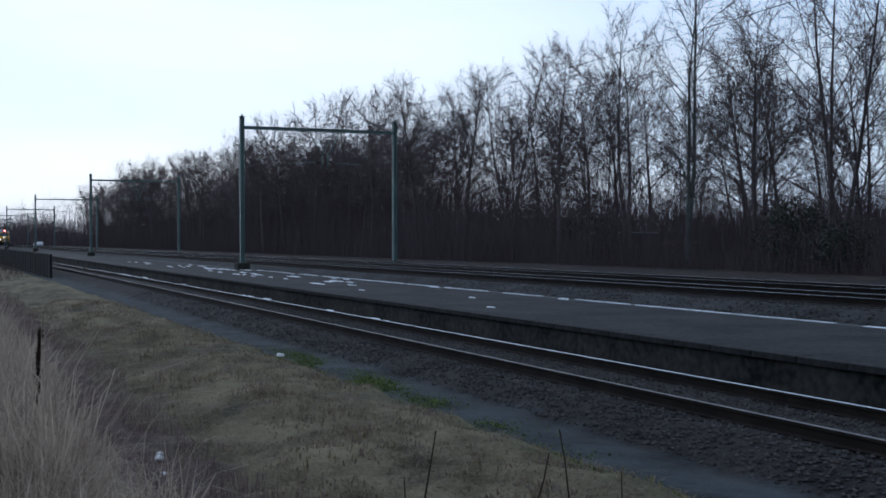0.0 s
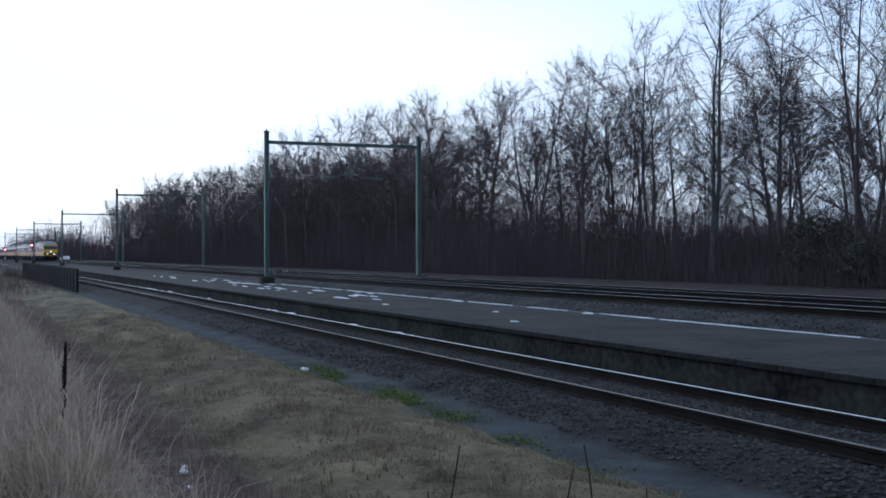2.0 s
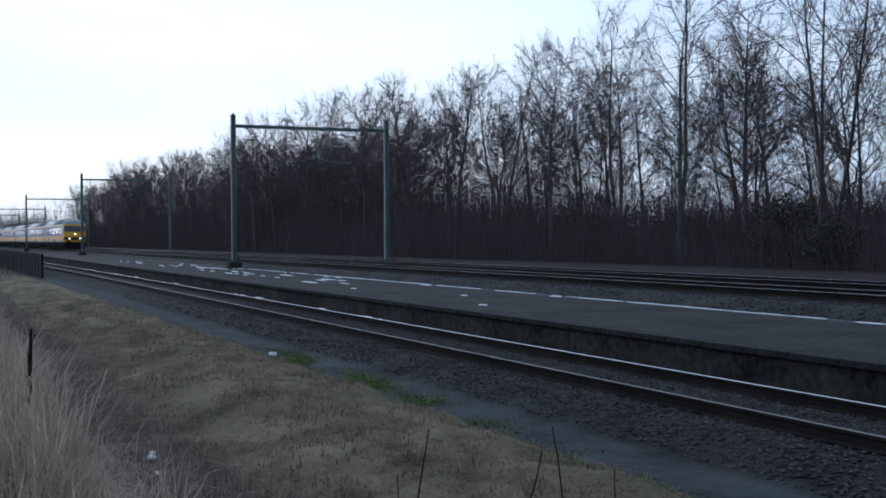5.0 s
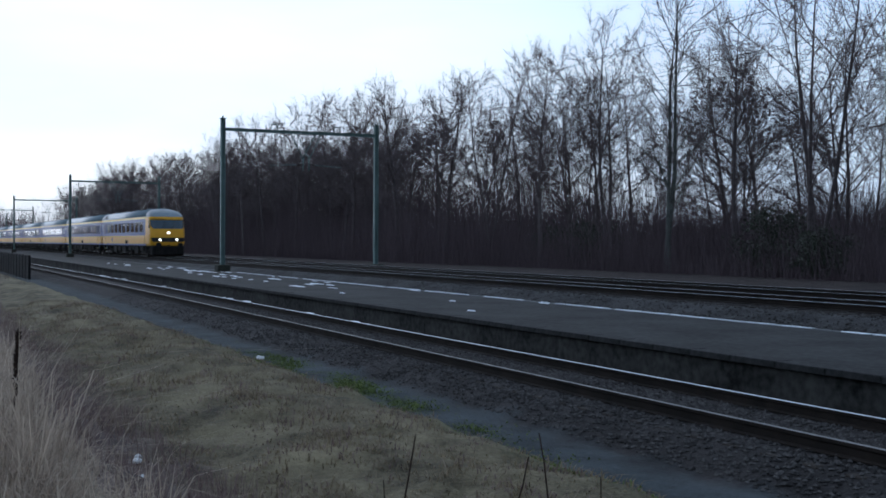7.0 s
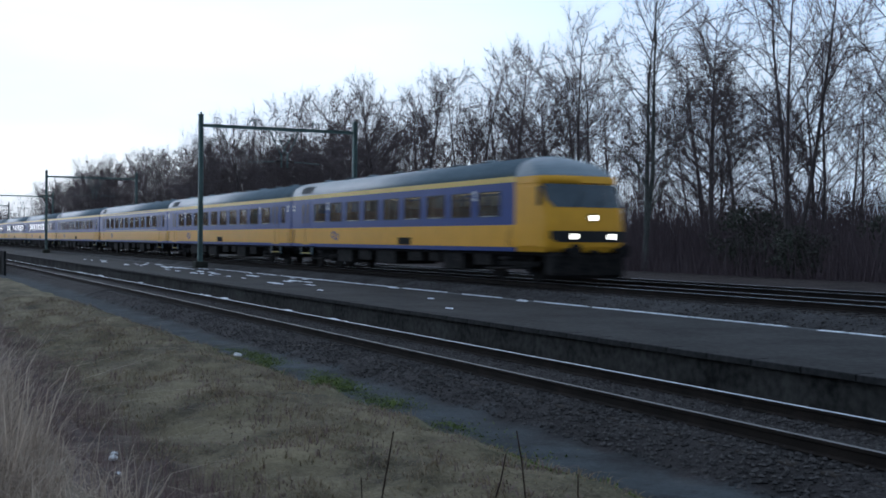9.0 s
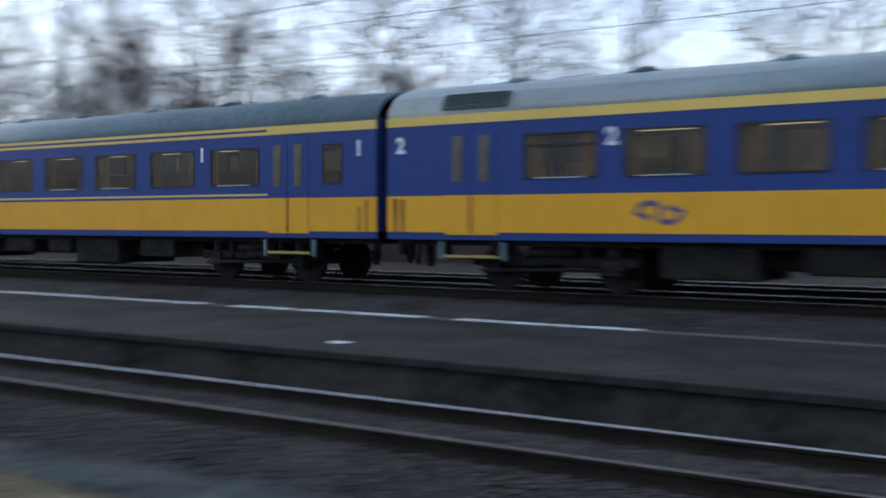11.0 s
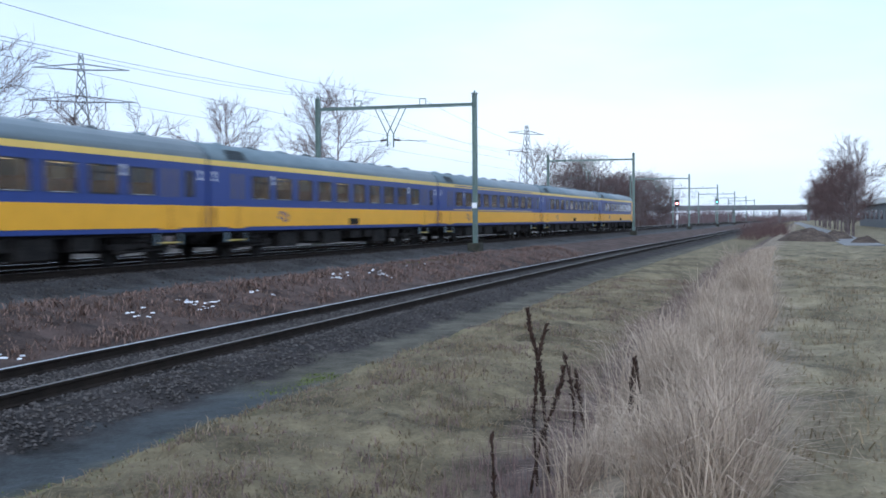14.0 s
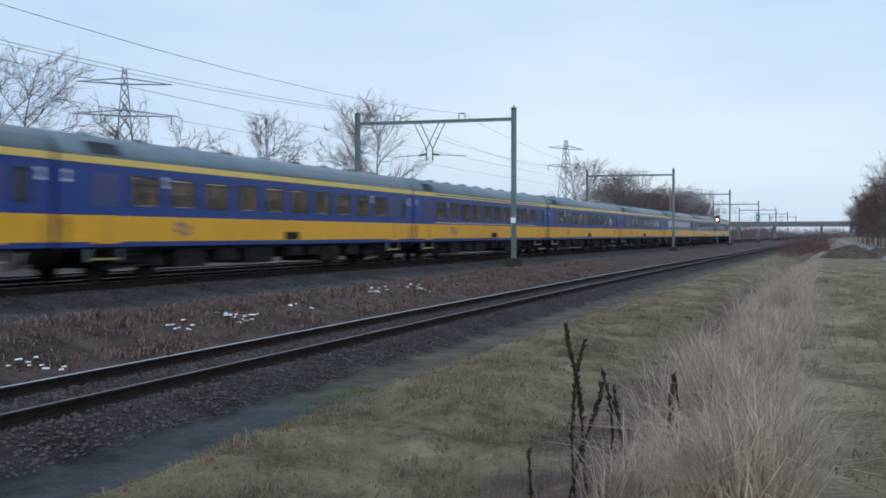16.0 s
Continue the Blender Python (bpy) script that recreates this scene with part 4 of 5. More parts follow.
for x, y, s in front:
    tree_at(rng.choice(TALL), x, y, s, rng.uniform(0, 360))
for k in range(54):
    tree_at(rng.choice(TALL), -50 - 5.4 * k + rng.uniform(-3, 3), rng.uniform(51, 74), rng.uniform(0.8, 1.04), rng.uniform(0, 360), "bare tree deeper in the wood")
for x, y, size in ((-51, 55, 0.78), (-57, 58, 0.84), (-64, 60, 0.8), (-70, 57, 0.84), (-76, 60, 0.86), (-44, 57, 0.76), (-97, 53, 0.9), (-107, 55, 0.88)):
    tree_at(rng.choice(TALL), x, y, size, rng.uniform(0, 360), "bare tree in the second row of the wood")
for k in range(22):
    x = -116 - 3.4 * k + rng.uniform(-1.2, 1.2)
    tree_at(rng.choice(TALL), x, rng.uniform(49, 58), rng.uniform(0.84, 0.98), rng.uniform(0, 360), "bare tree in the second row of the wood")
# the thinner row past the wood
ROUND[0].matrix_basis = pose(117, 45, -0.5)
ROUND[0].scale = (1.45, 1.45, 1.45)
ROUND[1].matrix_basis = pose(89, 45, -0.5)
ROUND[1].scale = (1.05, 1.05, 1.05)
tagged(ROUND[0], "round-crowned bare tree beside the line")
tagged(ROUND[1], "round-crowned reddish bare tree beside the line")
SMALL.matrix_basis = pose(68, 43, -0.5)
SMALL.scale = (1.2, 1.2, 1.2)
tagged(SMALL, "small reddish bare tree beside the line")
for proto, x, y, s in ((ROUND[0], 52, 42, 1.05), (TALL[1], 45, 46, 0.78), (ROUND[0], 37, 47, 1.2), (ROUND[1], 20, 50, 1.1), (TALL[2], 2, 48, 0.8), (TALL[0], -9, 50, 0.85), (ROUND[0], -16, 52, 1.2),
                       (ROUND[0], 204, 41, 1.35)):
    tree_at(proto, x, y, s, rng.uniform(0, 360), "bare winter tree beside the line")
for k in range(34):
    x = 214 + 4.7 * k + rng.uniform(-3, 3)
    tree_at(rng.choice(ROUND), x, 38 + bend(x) * 0.6 + rng.uniform(-3, 8), rng.uniform(0.95, 1.35), rng.uniform(0, 360), "bare tree in the far clump beside the line")
# the row along the road on the camera's side
for k in range(17):
    x = 92 + 9.5 * k
    tree_at(ROUND[1], x + 12, -6.0 - 0.014 * x + rng.uniform(-0.6, 0.6), rng.uniform(0.66, 0.78), rng.uniform(0, 360), "bare reddish roadside tree", "roadside trees")


def build_thicket(name, label, n, x0, x1, y0, y1, h0, h1, width, mat, seed):
    """Bare stems and saplings too many to count."""
    g = np.random.default_rng(seed)
    x, y = g.uniform(x0, x1, n), g.uniform(y0, y1, n)
    h = g.uniform(h0, h1, n) * np.array([max(0.25, 0.72 + 0.7 * noise.noise((a * 0.13, b * 0.13, seed)) + 0.55 * noise.noise((a * 0.045, b * 0.045, seed + 40))) for a, b in zip(x, y)])
    verts, faces = [], []
    lean = g.normal(0, 0.26, (n, 2))
    turn = g.uniform(0, 3.14, n)
    wide = width * g.uniform(0.5, 1.4, n)
    for i in range(n):
        z = float(ground_z(x[i], y[i])) - 0.2
        dx, dy = math.cos(turn[i]) * wide[i], math.sin(turn[i]) * wide[i]
        tx, ty = x[i] + lean[i, 0] * h[i], y[i] + lean[i, 1] * h[i]
        b = len(verts)
        verts += [(x[i] - dx, y[i] - dy, z), (x[i] + dx, y[i] + dy, z), (x[i] - dy, y[i] + dx, z), (tx, ty, z + h[i])]
        faces += [(b, b + 1, b + 3), (b + 1, b + 2, b + 3), (b + 2, b, b + 3)]
    ob = raw(name, verts, faces, mat)
    return tagged(ob, label, "undergrowth", kind="stuff")


build_thicket("undergrowth", "dark bare undergrowth between the trees", 38000, -360, -86, 41, 56, 1.5, 11.0, 0.022, THICKET, 1)
build_thicket("undergrowth", "thin bare undergrowth before the wood", 22000, -88, -14, 43, 56, 0.8, 6.4, 0.017, THICKET, 4)
build_thicket("far_wood", "dense dark wood behind the first trees", 40000, -460, -128, 56, 96, 12, 18.0, 0.05, THICKET, 2)
build_thicket("far_wood", "thinner bare wood behind the first trees", 5000, -128, -84, 62, 92, 5, 10.5, 0.04, THICKET, 14)
build_thicket("undergrowth", "brown bare saplings between the trees", 13000, -76, -28, 48, 62, 3.0, 8.5, 0.02, THICKET, 15)
build_thicket("far_wood", "dark bare saplings deep in the wood", 26000, -100, -12, 64, 96, 5, 12.0, 0.045, THICKET, 6)
build_thicket("far_scrub", "low bare scrub beyond the line", 6000, 5, 420, 50, 90, 1.0, 3.6, 0.05, THICKET, 3)
build_thicket("red_scrub", "reddish bare willow scrub beside the siding", 1500, 108, 160, -1.5, 3.2, 0.8, 3.4, 0.016, RED_TWIG, 5)
build_thicket("far_wood", "wood closing the view far down the line", 9000, -950, -400, 28, 70, 9, 20, 0.09, THICKET, 7)
build_thicket("far_wood", "bare trees on the near side far down the line", 4000, -950, -520, -60, 2, 5, 11, 0.09, THICKET, 8)
build_thicket("red_scrub", "low reddish scrub on the bank", 2200, -130, -62, 0.5, 5.0, 0.5, 1.5, 0.015, RED_TWIG, 9)
build_thicket("far_wood", "bare wood beyond the road bridge", 6000, 430, 950, 22, 80, 5, 11, 0.09, THICKET, 10)
# added out of view: darkens what the coach windows and sides reflect
build_thicket("far_wood", "unseen bare wood added to darken the coach window reflections", 12000, -700, 420, -110, -62, 15, 23, 0.18, THICKET, 13)
build_thicket("far_scrub", "brown bare thicket beside the far main line", 9000, 206, 380, 34, 60, 2.0, 8, 0.022, RED_TWIG, 11)
build_thicket("far_wood", "low bare trees beyond the road bridge", 5000, 600, 950, -90, 24, 4, 9, 0.09, THICKET, 12)


IVY = material("dark_evergreen_leaves", (0.014, 0.020, 0.011), (0.055, 0.060, 0.036), 0.7, bump=0, island=0.8)


def build_bush(x, y, wide, high, seed):
    """An evergreen shrub: a few stems and a ragged crown of small leaves."""
    q = random.Random(seed)
    bush = tagged(empty("bush", pose(x, y, float(ground_z(x, y)))), "dark evergreen bush under the bare trees", "bush", "evergreen bushes")
    stem, tips = Twigs(), []
    for k in range(9):
        pts = limb(q, Vector((q.gauss(0, 0.2), q.gauss(0, 0.2), -0.2)), Vector((q.gauss(0, 0.35), q.gauss(0, 0.35), 1)), high * q.uniform(0.6, 0.98), 5, 0.02, 0.1)
        stem.tube(pts, [0.05 * (1 - i / 6) for i in range(6)], 4)
        tips += [along(pts, q.uniform(0.15, 1.0))[0] + Vector((q.gauss(0, wide * 0.25), q.gauss(0, wide * 0.25), q.gauss(0, 0.25))) for i in range(7)]
    stem.done("stem", BARK, bush)
    verts, faces = [], []
    for c in tips:
        for k in range(70):
            p = c + Vector((q.gauss(0, 0.34), q.gauss(0, 0.34), q.gauss(0, 0.26)))
            if p.z < 0.1:
                continue
            u = Vector((q.gauss(0, 1), q.gauss(0, 1), q.gauss(0, 1))).normalized()
            w = u.orthogonal().normalized()
            b = len(verts)
            verts += [tuple(p - u * 0.09), tuple(p + w * 0.04), tuple(p + u * 0.09), tuple(p - w * 0.04)]
            faces.append((b, b + 1, b + 2, b + 3))
    raw("crown", verts, faces, IVY, bush)
    return bush


for k, (x, y, wide, high) in enumerate(((-53, 46, 1.8, 4.6), (-47.5, 44.6, 1.4, 3.0), (-74, 47, 2.4, 5.0), (-57, 50, 2.4, 5.4), (-83, 48, 2.2, 4.6), (-42, 47, 1.8, 4.0))):
    build_bush(x, y, wide, high, 300 + k)


# ---- ballast stones, grass and weeds ----
STRAW = material("dry_straw_grass", (0.166, 0.125, 0.099), (0.65, 0.535, 0.425), 0.9, scale=1.5, fine=6, bump=0, island=0.7, thin=0.4)
DEAD = material("dull_dead_grass", (0.11, 0.085, 0.06), (0.36, 0.295, 0.215), 0.9, bump=0, island=0.8, thin=0.4)
GRASS = material("short_winter_grass", (0.052, 0.041, 0.025), (0.34, 0.268, 0.172), 0.9, scale=1.3, fine=3, bump=0, island=0.7, thin=0.4)
BRAMBLE = material("reddish_bramble_stems", (0.095, 0.066, 0.064), (0.27, 0.195, 0.18), 0.9, bump=0, island=0.6, thin=0.3)
DOCK = material("dark_dried_dock", (0.018, 0.011, 0.009), (0.055, 0.034, 0.027), 0.95, fine=30)
MOSS = material("green_moss", (0.06, 0.085, 0.02), (0.17, 0.21, 0.06), 0.95, scale=4, bump=0, island=0.5)
LEAVES = material("fallen_brown_leaves", (0.03, 0.02, 0.018), (0.27, 0.185, 0.155), 0.9, bump=0, island=1.2)


def scatter_stones(name, label, n, x0, x1, y0, y1, size, seed, skip=()):
    g = np.random.default_rng(seed)
    u = g.normal(0, 0.45, n)
    x = np.clip((x0 + x1) / 2 + u * (x1 - x0) / 2, x0, x1)
    y = g.uniform(y0, y1, n)
    verts, faces = [], []
    oct_f = ((0, 1, 2), (0, 2, 3), (0, 3, 4), (0, 4, 1), (5, 2, 1), (5, 3, 2), (5, 4, 3), (5, 1, 4))
    s = size * g.uniform(0.55, 1.3, (n, 3))
    a = g.uniform(0, 6.28, n)
    for i in range(n):
        z = float(ground_z(x[i], y[i])) + s[i, 2] * 0.15
        c, d = math.cos(a[i]) * s[i, 0], math.sin(a[i]) * s[i, 1]
        b = len(verts)
        yy = y[i] + bend(x[i])
        verts += [(x[i] + c * 0.3, yy, z + s[i, 2] * 0.7), (x[i] + c, yy + d, z), (x[i] - d, yy + c, z + 0.1 * d), (x[i] - c, yy - d, z), (x[i] + d, yy - c, z), (x[i], yy, z - s[i, 2] * 0.5)]
        faces += [tuple(b + q for q in f) for f in oct_f]
    ob = raw(name, verts, faces, STONE)
    return tagged(ob, label, "ballast", kind="stuff")


scatter_stones("ballast", "dark ballast stones round the siding", 42000, -48, 48, 7.35, 11.25, 0.034, 1)
scatter_stones("ballast", "dark ballast stones along the main tracks", 30000, -60, 60, 16.5, 26.0, 0.042, 2)


def blades(name, label, spots, h0, h1, width, mat, seed, droop=0.35):
    """Bent tapering blades at the given spots."""
    g = np.random.default_rng(seed)
    n = len(spots)
    h, a, k = g.uniform(h0, h1, n), g.uniform(0, 6.28, n), g.uniform(0.1, 1, n) * droop
    verts, faces = [], []
    for i, (x, y) in enumerate(spots):
        z = rough_z(x, y) - 0.02
        c, s, w = math.cos(a[i]), math.sin(a[i]), width * (0.6 + 0.8 * ((i * 37) % 11) / 11)
        b = len(verts)
        h[i] *= max(0.3, 0.75 + 1.0 * noise.noise((x * 0.6, y * 1.1, 2.0)) + 0.35 * noise.noise((x * 2.1, y * 2.6, 7.0)))
        m, t = h[i] * k[i] * 0.35, h[i] * k[i]
        verts += [(x - s * w, y + c * w, z), (x + s * w, y - c * w, z), (x + c * m - s * w * 0.7, y + s * m + c * w * 0.7, z + h[i] * 0.6), (x + c * m + s * w * 0.7, y + s * m - c * w * 0.7, z + h[i] * 0.6), (x + c * t, y + s * t, z + h[i] * (1 - 0.25 * k[i]))]
        faces += [(b, b + 1, b + 3, b + 2), (b + 2, b + 3, b + 4)]
    return tagged(raw(name, verts, faces, mat), label, "grass", kind="stuff")


def spots_in(seed, n, far, y0, y1, least, clump=0.0, side=0):
    """Random spots along the line, denser near the middle; those next to the eye are left out."""
    g = np.random.default_rng(seed)
    out = []
    while len(out) < n:
        x = (g.random() ** 1.7) * far * (side or g.choice((-1, 1)))
        y = g.uniform(y0, y1)
        if math.hypot(x, y) < least or noise.noise((x * 1.3, y * 1.6, seed)) < clump - 0.5 * g.random():
            continue
        out.append((x, y + bend(x) + 0.28 * noise.noise((x * 0.3, 0, 4.5))))
    return out


blades("tall_grass", "tall pale dry grass on top of the bank", spots_in(3, 20000, 60, -0.35, 1.15, 4.6, 0.2, -1) + spots_in(33, 16000, 60, 0.1, 1.35, 4.6, 0.25, 1), 0.12, 0.58, 0.0045, STRAW, 3, 1.6)
blades("tall_grass", "tussocks of pale dry grass", spots_in(13, 9000, 34, -0.1, 1.35, 5.5, 0.36, -1) + spots_in(43, 13000, 36, 0.15, 1.4, 5.5, 0.42, 1), 0.35, 0.9, 0.0042, STRAW, 5, 1.7)
blades("bramble", "reddish dead stems in the hollow of the bank", spots_in(4, 26000, 60, 1.2, 2.6, 3.6, 0.1), 0.10, 0.42, 0.0035, BRAMBLE, 4, 0.9)
blades("short_grass", "flattened olive winter grass on the bank", spots_in(5, 62000, 40, 2.6, 6.1, 3.0, -0.1), 0.04, 0.12, 0.006, GRASS, 6, 2.6)
blades("meadow_grass", "pale mown meadow grass", spots_in(6, 45000, 45, -14, 0.2, 3.0, -0.1, 1), 0.05, 0.15, 0.007, GRASS, 7, 2.4)
blades("weeds", "brown dead weeds on the slope past the platform", spots_in(7, 34000, 70, 11.4, 14.7, 3.0, 0.0, 1), 0.05, 0.25, 0.013, LEAVES, 8, 2.2)
moss_rng = np.random.default_rng(21)
moss_spots = [(cx + moss_rng.normal(0, rx), cy + moss_rng.normal(0, ry)) for cx, cy, rx, ry, n in ((-19, 6.15, 2.6, 0.28, 5000), (-19.5, 6.6, 2.8, 0.26, 8000), (-14.5, 6.45, 1.6, 0.14, 2000), (-24, 6.2, 2.0, 0.12, 1200), (44, 13.6, 2.2, 0.25, 700), (-12, 6.0, 1.6, 0.16, 1500), (15.7, 6.75, 0.7, 0.22, 2200), (9, 6.05, 1.6, 0.14, 900), (-8.5, 5.9, 1.2, 0.15, 900)) for k in range(n)]
blades("moss", "bright green moss beside the path", moss_spots, 0.02, 0.06, 0.012, MOSS, 9, 1.2)
blades("dead_tufts", "pale dead tufts scattered over the bank", spots_in(14, 22000, 40, 1.8, 5.7, 3.0, 0.42), 0.05, 0.2, 0.005, DEAD, 15, 1.9)
blades("dead_tufts", "pale matted tufts on the meadow", spots_in(16, 18000, 45, -9, 0.0, 3.0, 0.3, 1), 0.05, 0.24, 0.006, DEAD, 17, 2.0)
blades("dead_tufts", "dark withered tufts on the bank", spots_in(18, 22000, 40, 2.0, 5.6, 3.0, 0.25), 0.04, 0.16, 0.006, BRAMBLE, 19, 1.4)


# ---- far things ----
GREY_STEEL = material("galvanised_lattice_steel", (0.16, 0.19, 0.21), (0.26, 0.29, 0.31), 0.6, 0.2)
FAR_CONCRETE = material("grey_bridge_concrete", (0.09, 0.10, 0.11), (0.17, 0.18, 0.19), 0.85)
SIGN_BLACK = material("black_signal_plate", (0.008, 0.008, 0.009), (0.02, 0.02, 0.02), 0.6)
RED_LIGHT = glow("red_signal_light", (1.0, 0.12, 0.10), 25)
GREEN_LIGHT = glow("green_signal_light", (0.15, 1.0, 0.75), 9)
BOARD = material("dark_tarred_boards", (0.007, 0.008, 0.009), (0.022, 0.022, 0.024), 0.85, rand=0.4)
ROAD = material("pale_wet_road", (0.08, 0.085, 0.09), (0.16, 0.165, 0.17), 0.7, scale=0.5)
CREAM = material("off_white_cladding", (0.42, 0.43, 0.43), (0.6, 0.6, 0.6), 0.7)
CAR_WHITE = paint("white_car_paint", (0.6, 0.62, 0.65))
TRUCK_GREEN = paint("dark_green_tarpaulin", (0.02, 0.07, 0.05), 0.6)
TRUCK_YELLOW = paint("dull_yellow_truck_paint", (0.42, 0.38, 0.10))


def build_pylon():
    p = tagged(empty("power_pylon"), "distant grey steel lattice power pylon", "pylon", "power pylons")
    H = 43.0
    half = lambda z: 3.4 * (1 - z / H) + 0.45
    legs = bmesh.new()
    for sx in (-1, 1):
        for sy in (-1, 1):
            rod(legs, (sx * half(0), sy * half(0), 0), (sx * half(H), sy * half(H), H), 0.16, 0.09, sides=5)
    levels = [0, 7, 13, 18.5, 23.5, 28, 32, 35.5, 38.5, 41, 43]
    for a, b in zip(levels, levels[1:]):
        for s in (-1, 1):
            for q in (-1, 1):
                rod(legs, (-q * half(a), s * half(a), a), (q * half(b), s * half(b), b), 0.11, sides=4)
                rod(legs, (s * half(a), -q * half(a), a), (s * half(b), q * half(b), b), 0.11, sides=4)
    part("lattice_tower", legs, GREY_STEEL, p)
    for z, reach in ((39.2, 11), (31.5, 12.5)):
        for s in (-1, 1):
            arm = part("cross_arm", boxed(-0.16, 0.16, *sorted((s * (reach - 0.3), s * (reach + 0.2))), z + 0.16, z + 0.44, bevel=0.04), GREY_STEEL, p)
            for q in (-0.6, 0.6):
                part("arm_member", rod(bmesh.new(), (q, 0, z), (0, s * reach, z + 0.3), 0.12, sides=4), GREY_STEEL, arm)
                part("arm_member", rod(bmesh.new(), (q, 0, z + 1.5), (0, s * reach, z + 0.3), 0.10, sides=4), GREY_STEEL, arm)
    for s in (-1, 1):
        for r in (5.5, 11):
            part("insulator_string", rod(bmesh.new(), (0, s * r, 31.6), (0, s * r, 29.6), 0.12, sides=6), INSULATOR, p)
    return p


pylon = build_pylon()
pylon.matrix_basis = pose(241, 159, -1.5, 0, 0, 35)
copy_thing(pylon, pose(482, 101, -1.5, 0, 0, 60))


def build_bridge():
    b = tagged(empty("road_bridge"), "grey concrete road bridge across the line in the distance", "bridge")
    part("deck", boxed(556, 568, -46, 60, 5.0, 6.3, bevel=0.1), FAR_CONCRETE, b)
    part("parapet", boxed(555.8, 556.1, -46, 60, 6.3, 7.3), FAR_CONCRETE, b)
    for y in (-30, -16, -3, 18, 34, 48):
        part("pier", boxed(559, 565, y - 0.6, y + 0.6, -1.5, 5.0, bevel=0.1), FAR_CONCRETE, b)
    return b


build_bridge()


def build_signal(x, y, z, light, label):
    s = tagged(empty("railway_signal", pose(x, y + bend(x), 0)), label, "railway signal", "railway signals")
    part("mast", rod(bmesh.new(), (0, 0, -0.6), (0, 0, z - 0.5), 0.09), GREY_STEEL, s)
    side = -1 if x > 0 else 1
    part("head", boxed(-0.15, 0.15, -0.33, 0.33, z - 0.6, z + 0.6, bevel=0.1), SIGN_BLACK, s)
    lamp = part("lamp", rod(bmesh.new(), (side * 0.16, 0, z), (side * 0.22, 0, z), 0.16, sides=12), light, s, "lit signal lamp")
    part("hood", rod(bmesh.new(), (side * 0.16, 0, z + 0.18), (side * 0.4, 0, z + 0.2), 0.1, sides=8), SIGN_BLACK, lamp)
    part("marker_plate", boxed(side * 0.10 - 0.02, side * 0.10 + 0.02, -0.2, 0.2, z - 2.6, z - 1.9), CREAM, s)


build_signal(186, 17.9, 3.7, RED_LIGHT, "railway signal with a bright light on a grey mast")
build_signal(262, 17.0, 5.0, GREEN_LIGHT, "railway signal showing green on a tall mast")
build_signal(-282, 17.6, 3.5, RED_LIGHT, "railway signal showing red beside the main line")
build_signal(-330, 14.0, 2.6, RED_LIGHT, "low railway signal showing red far down the line")


def build_fence():
    f = tagged(empty("board_fence"), "low dark board fence along the far part of the path", "fence")
    me = simple(boxed(-0.98, 0.98, -0.03, 0.03, -0.14, 0.14, bevel=0.01), BOARD)
    for i in range(28):
        x = -76 - 2 * i
        y, z = 6.85 + bend(x), float(ground_z(x, 6.85))
        part("post", boxed(x + 0.93, x + 1.07, y - 0.07, y + 0.07, z - 0.3, z + 1.5), BOARD, f)
        for k in range(5):
            place("board", me, f, pose(x, y - 0.02, z + 0.16 + 0.29 * k))


build_fence()


def build_road_side():
    xs = [70 + 10 * k for k in range(34)]
    verts = [(x, y - 0.008 * (x - 70), float(ground_z(x, -3)) + 0.03) for x in xs for y in (-6.2, -4.0)]
    low = [(x, y, z - 0.2) for x, y, z in verts]
    n = len(verts)
    faces = [(2 * i, 2 * i + 2, 2 * i + 3, 2 * i + 1) for i in range(len(xs) - 1)]
    faces += [(2 * i + 1, 2 * i + 3, n + 2 * i + 3, n + 2 * i + 1) for i in range(len(xs) - 1)] + [(0, 1, n + 1, n)]
    tagged(raw("road", verts + low, faces, ROAD), "pale wet road beside the meadow", "road", kind="structure")
    w = tagged(empty("warehouse"), "low off-white warehouse behind the roadside trees", "building")
    part("wall", boxed(150, 240, -40, -16.5, -0.4, 3.4), FAR_CONCRETE, w)
    part("roof", boxed(149.5, 240.5, -40.5, -16.0, 3.4, 4.3, bevel=0.05), CREAM, w, "off-white flat roof edge")
    for k in range(12):
        part("window", boxed(149.93 if k > 8 else 153 + 9.4 * k, 150 if k > 8 else 157 + 9.4 * k, -36 + 6 * (k - 9) if k > 8 else -16.5, -33 + 6 * (k - 9) if k > 8 else -16.43, 1.0, 2.4), DARK_GLASS, w)


build_road_side()


def build_heap(x, y, rx, ry, top, seed):
    """A low mound of dumped earth."""
    bm = bmesh.new()
    rings, sides = 7, 22
    grid = []
    for i in range(rings):
        u = 1 - i / rings
        grid.append([bm.verts.new((rx * u * math.cos(a), ry * u * math.sin(a), top * (1 - u * u) * (1 + 0.5 * noise.noise((u * 3 * math.cos(a), u * 3 * math.sin(a), seed))) - 0.05)) for a in (6.2832 * k / sides for k in range(sides))])
    for a, b in zip(grid, grid[1:]):
        for k in range(sides):
            bm.faces.new((a[k], a[(k + 1) % sides], b[(k + 1) % sides], b[k]))
    bm.faces.new(grid[-1])
    ob = part("earth_mound", bm, EARTH)
    ob.location = (x, y, float(ground_z(x, y - bend(x))))
    return tagged(ob, "low mound of brown earth beside the road", "earth mound", "earth mounds")


EARTH = material("dark_brown_earth", (0.03, 0.022, 0.018), (0.11, 0.085, 0.07), 0.95, scale=1.5, fine=9, bump=0.5, depth=0.05)
build_heap(84, -2.4, 3.6, 2.2, 0.85, 1)
build_heap(77, -5.6, 1.6, 1.0, 0.45, 2)
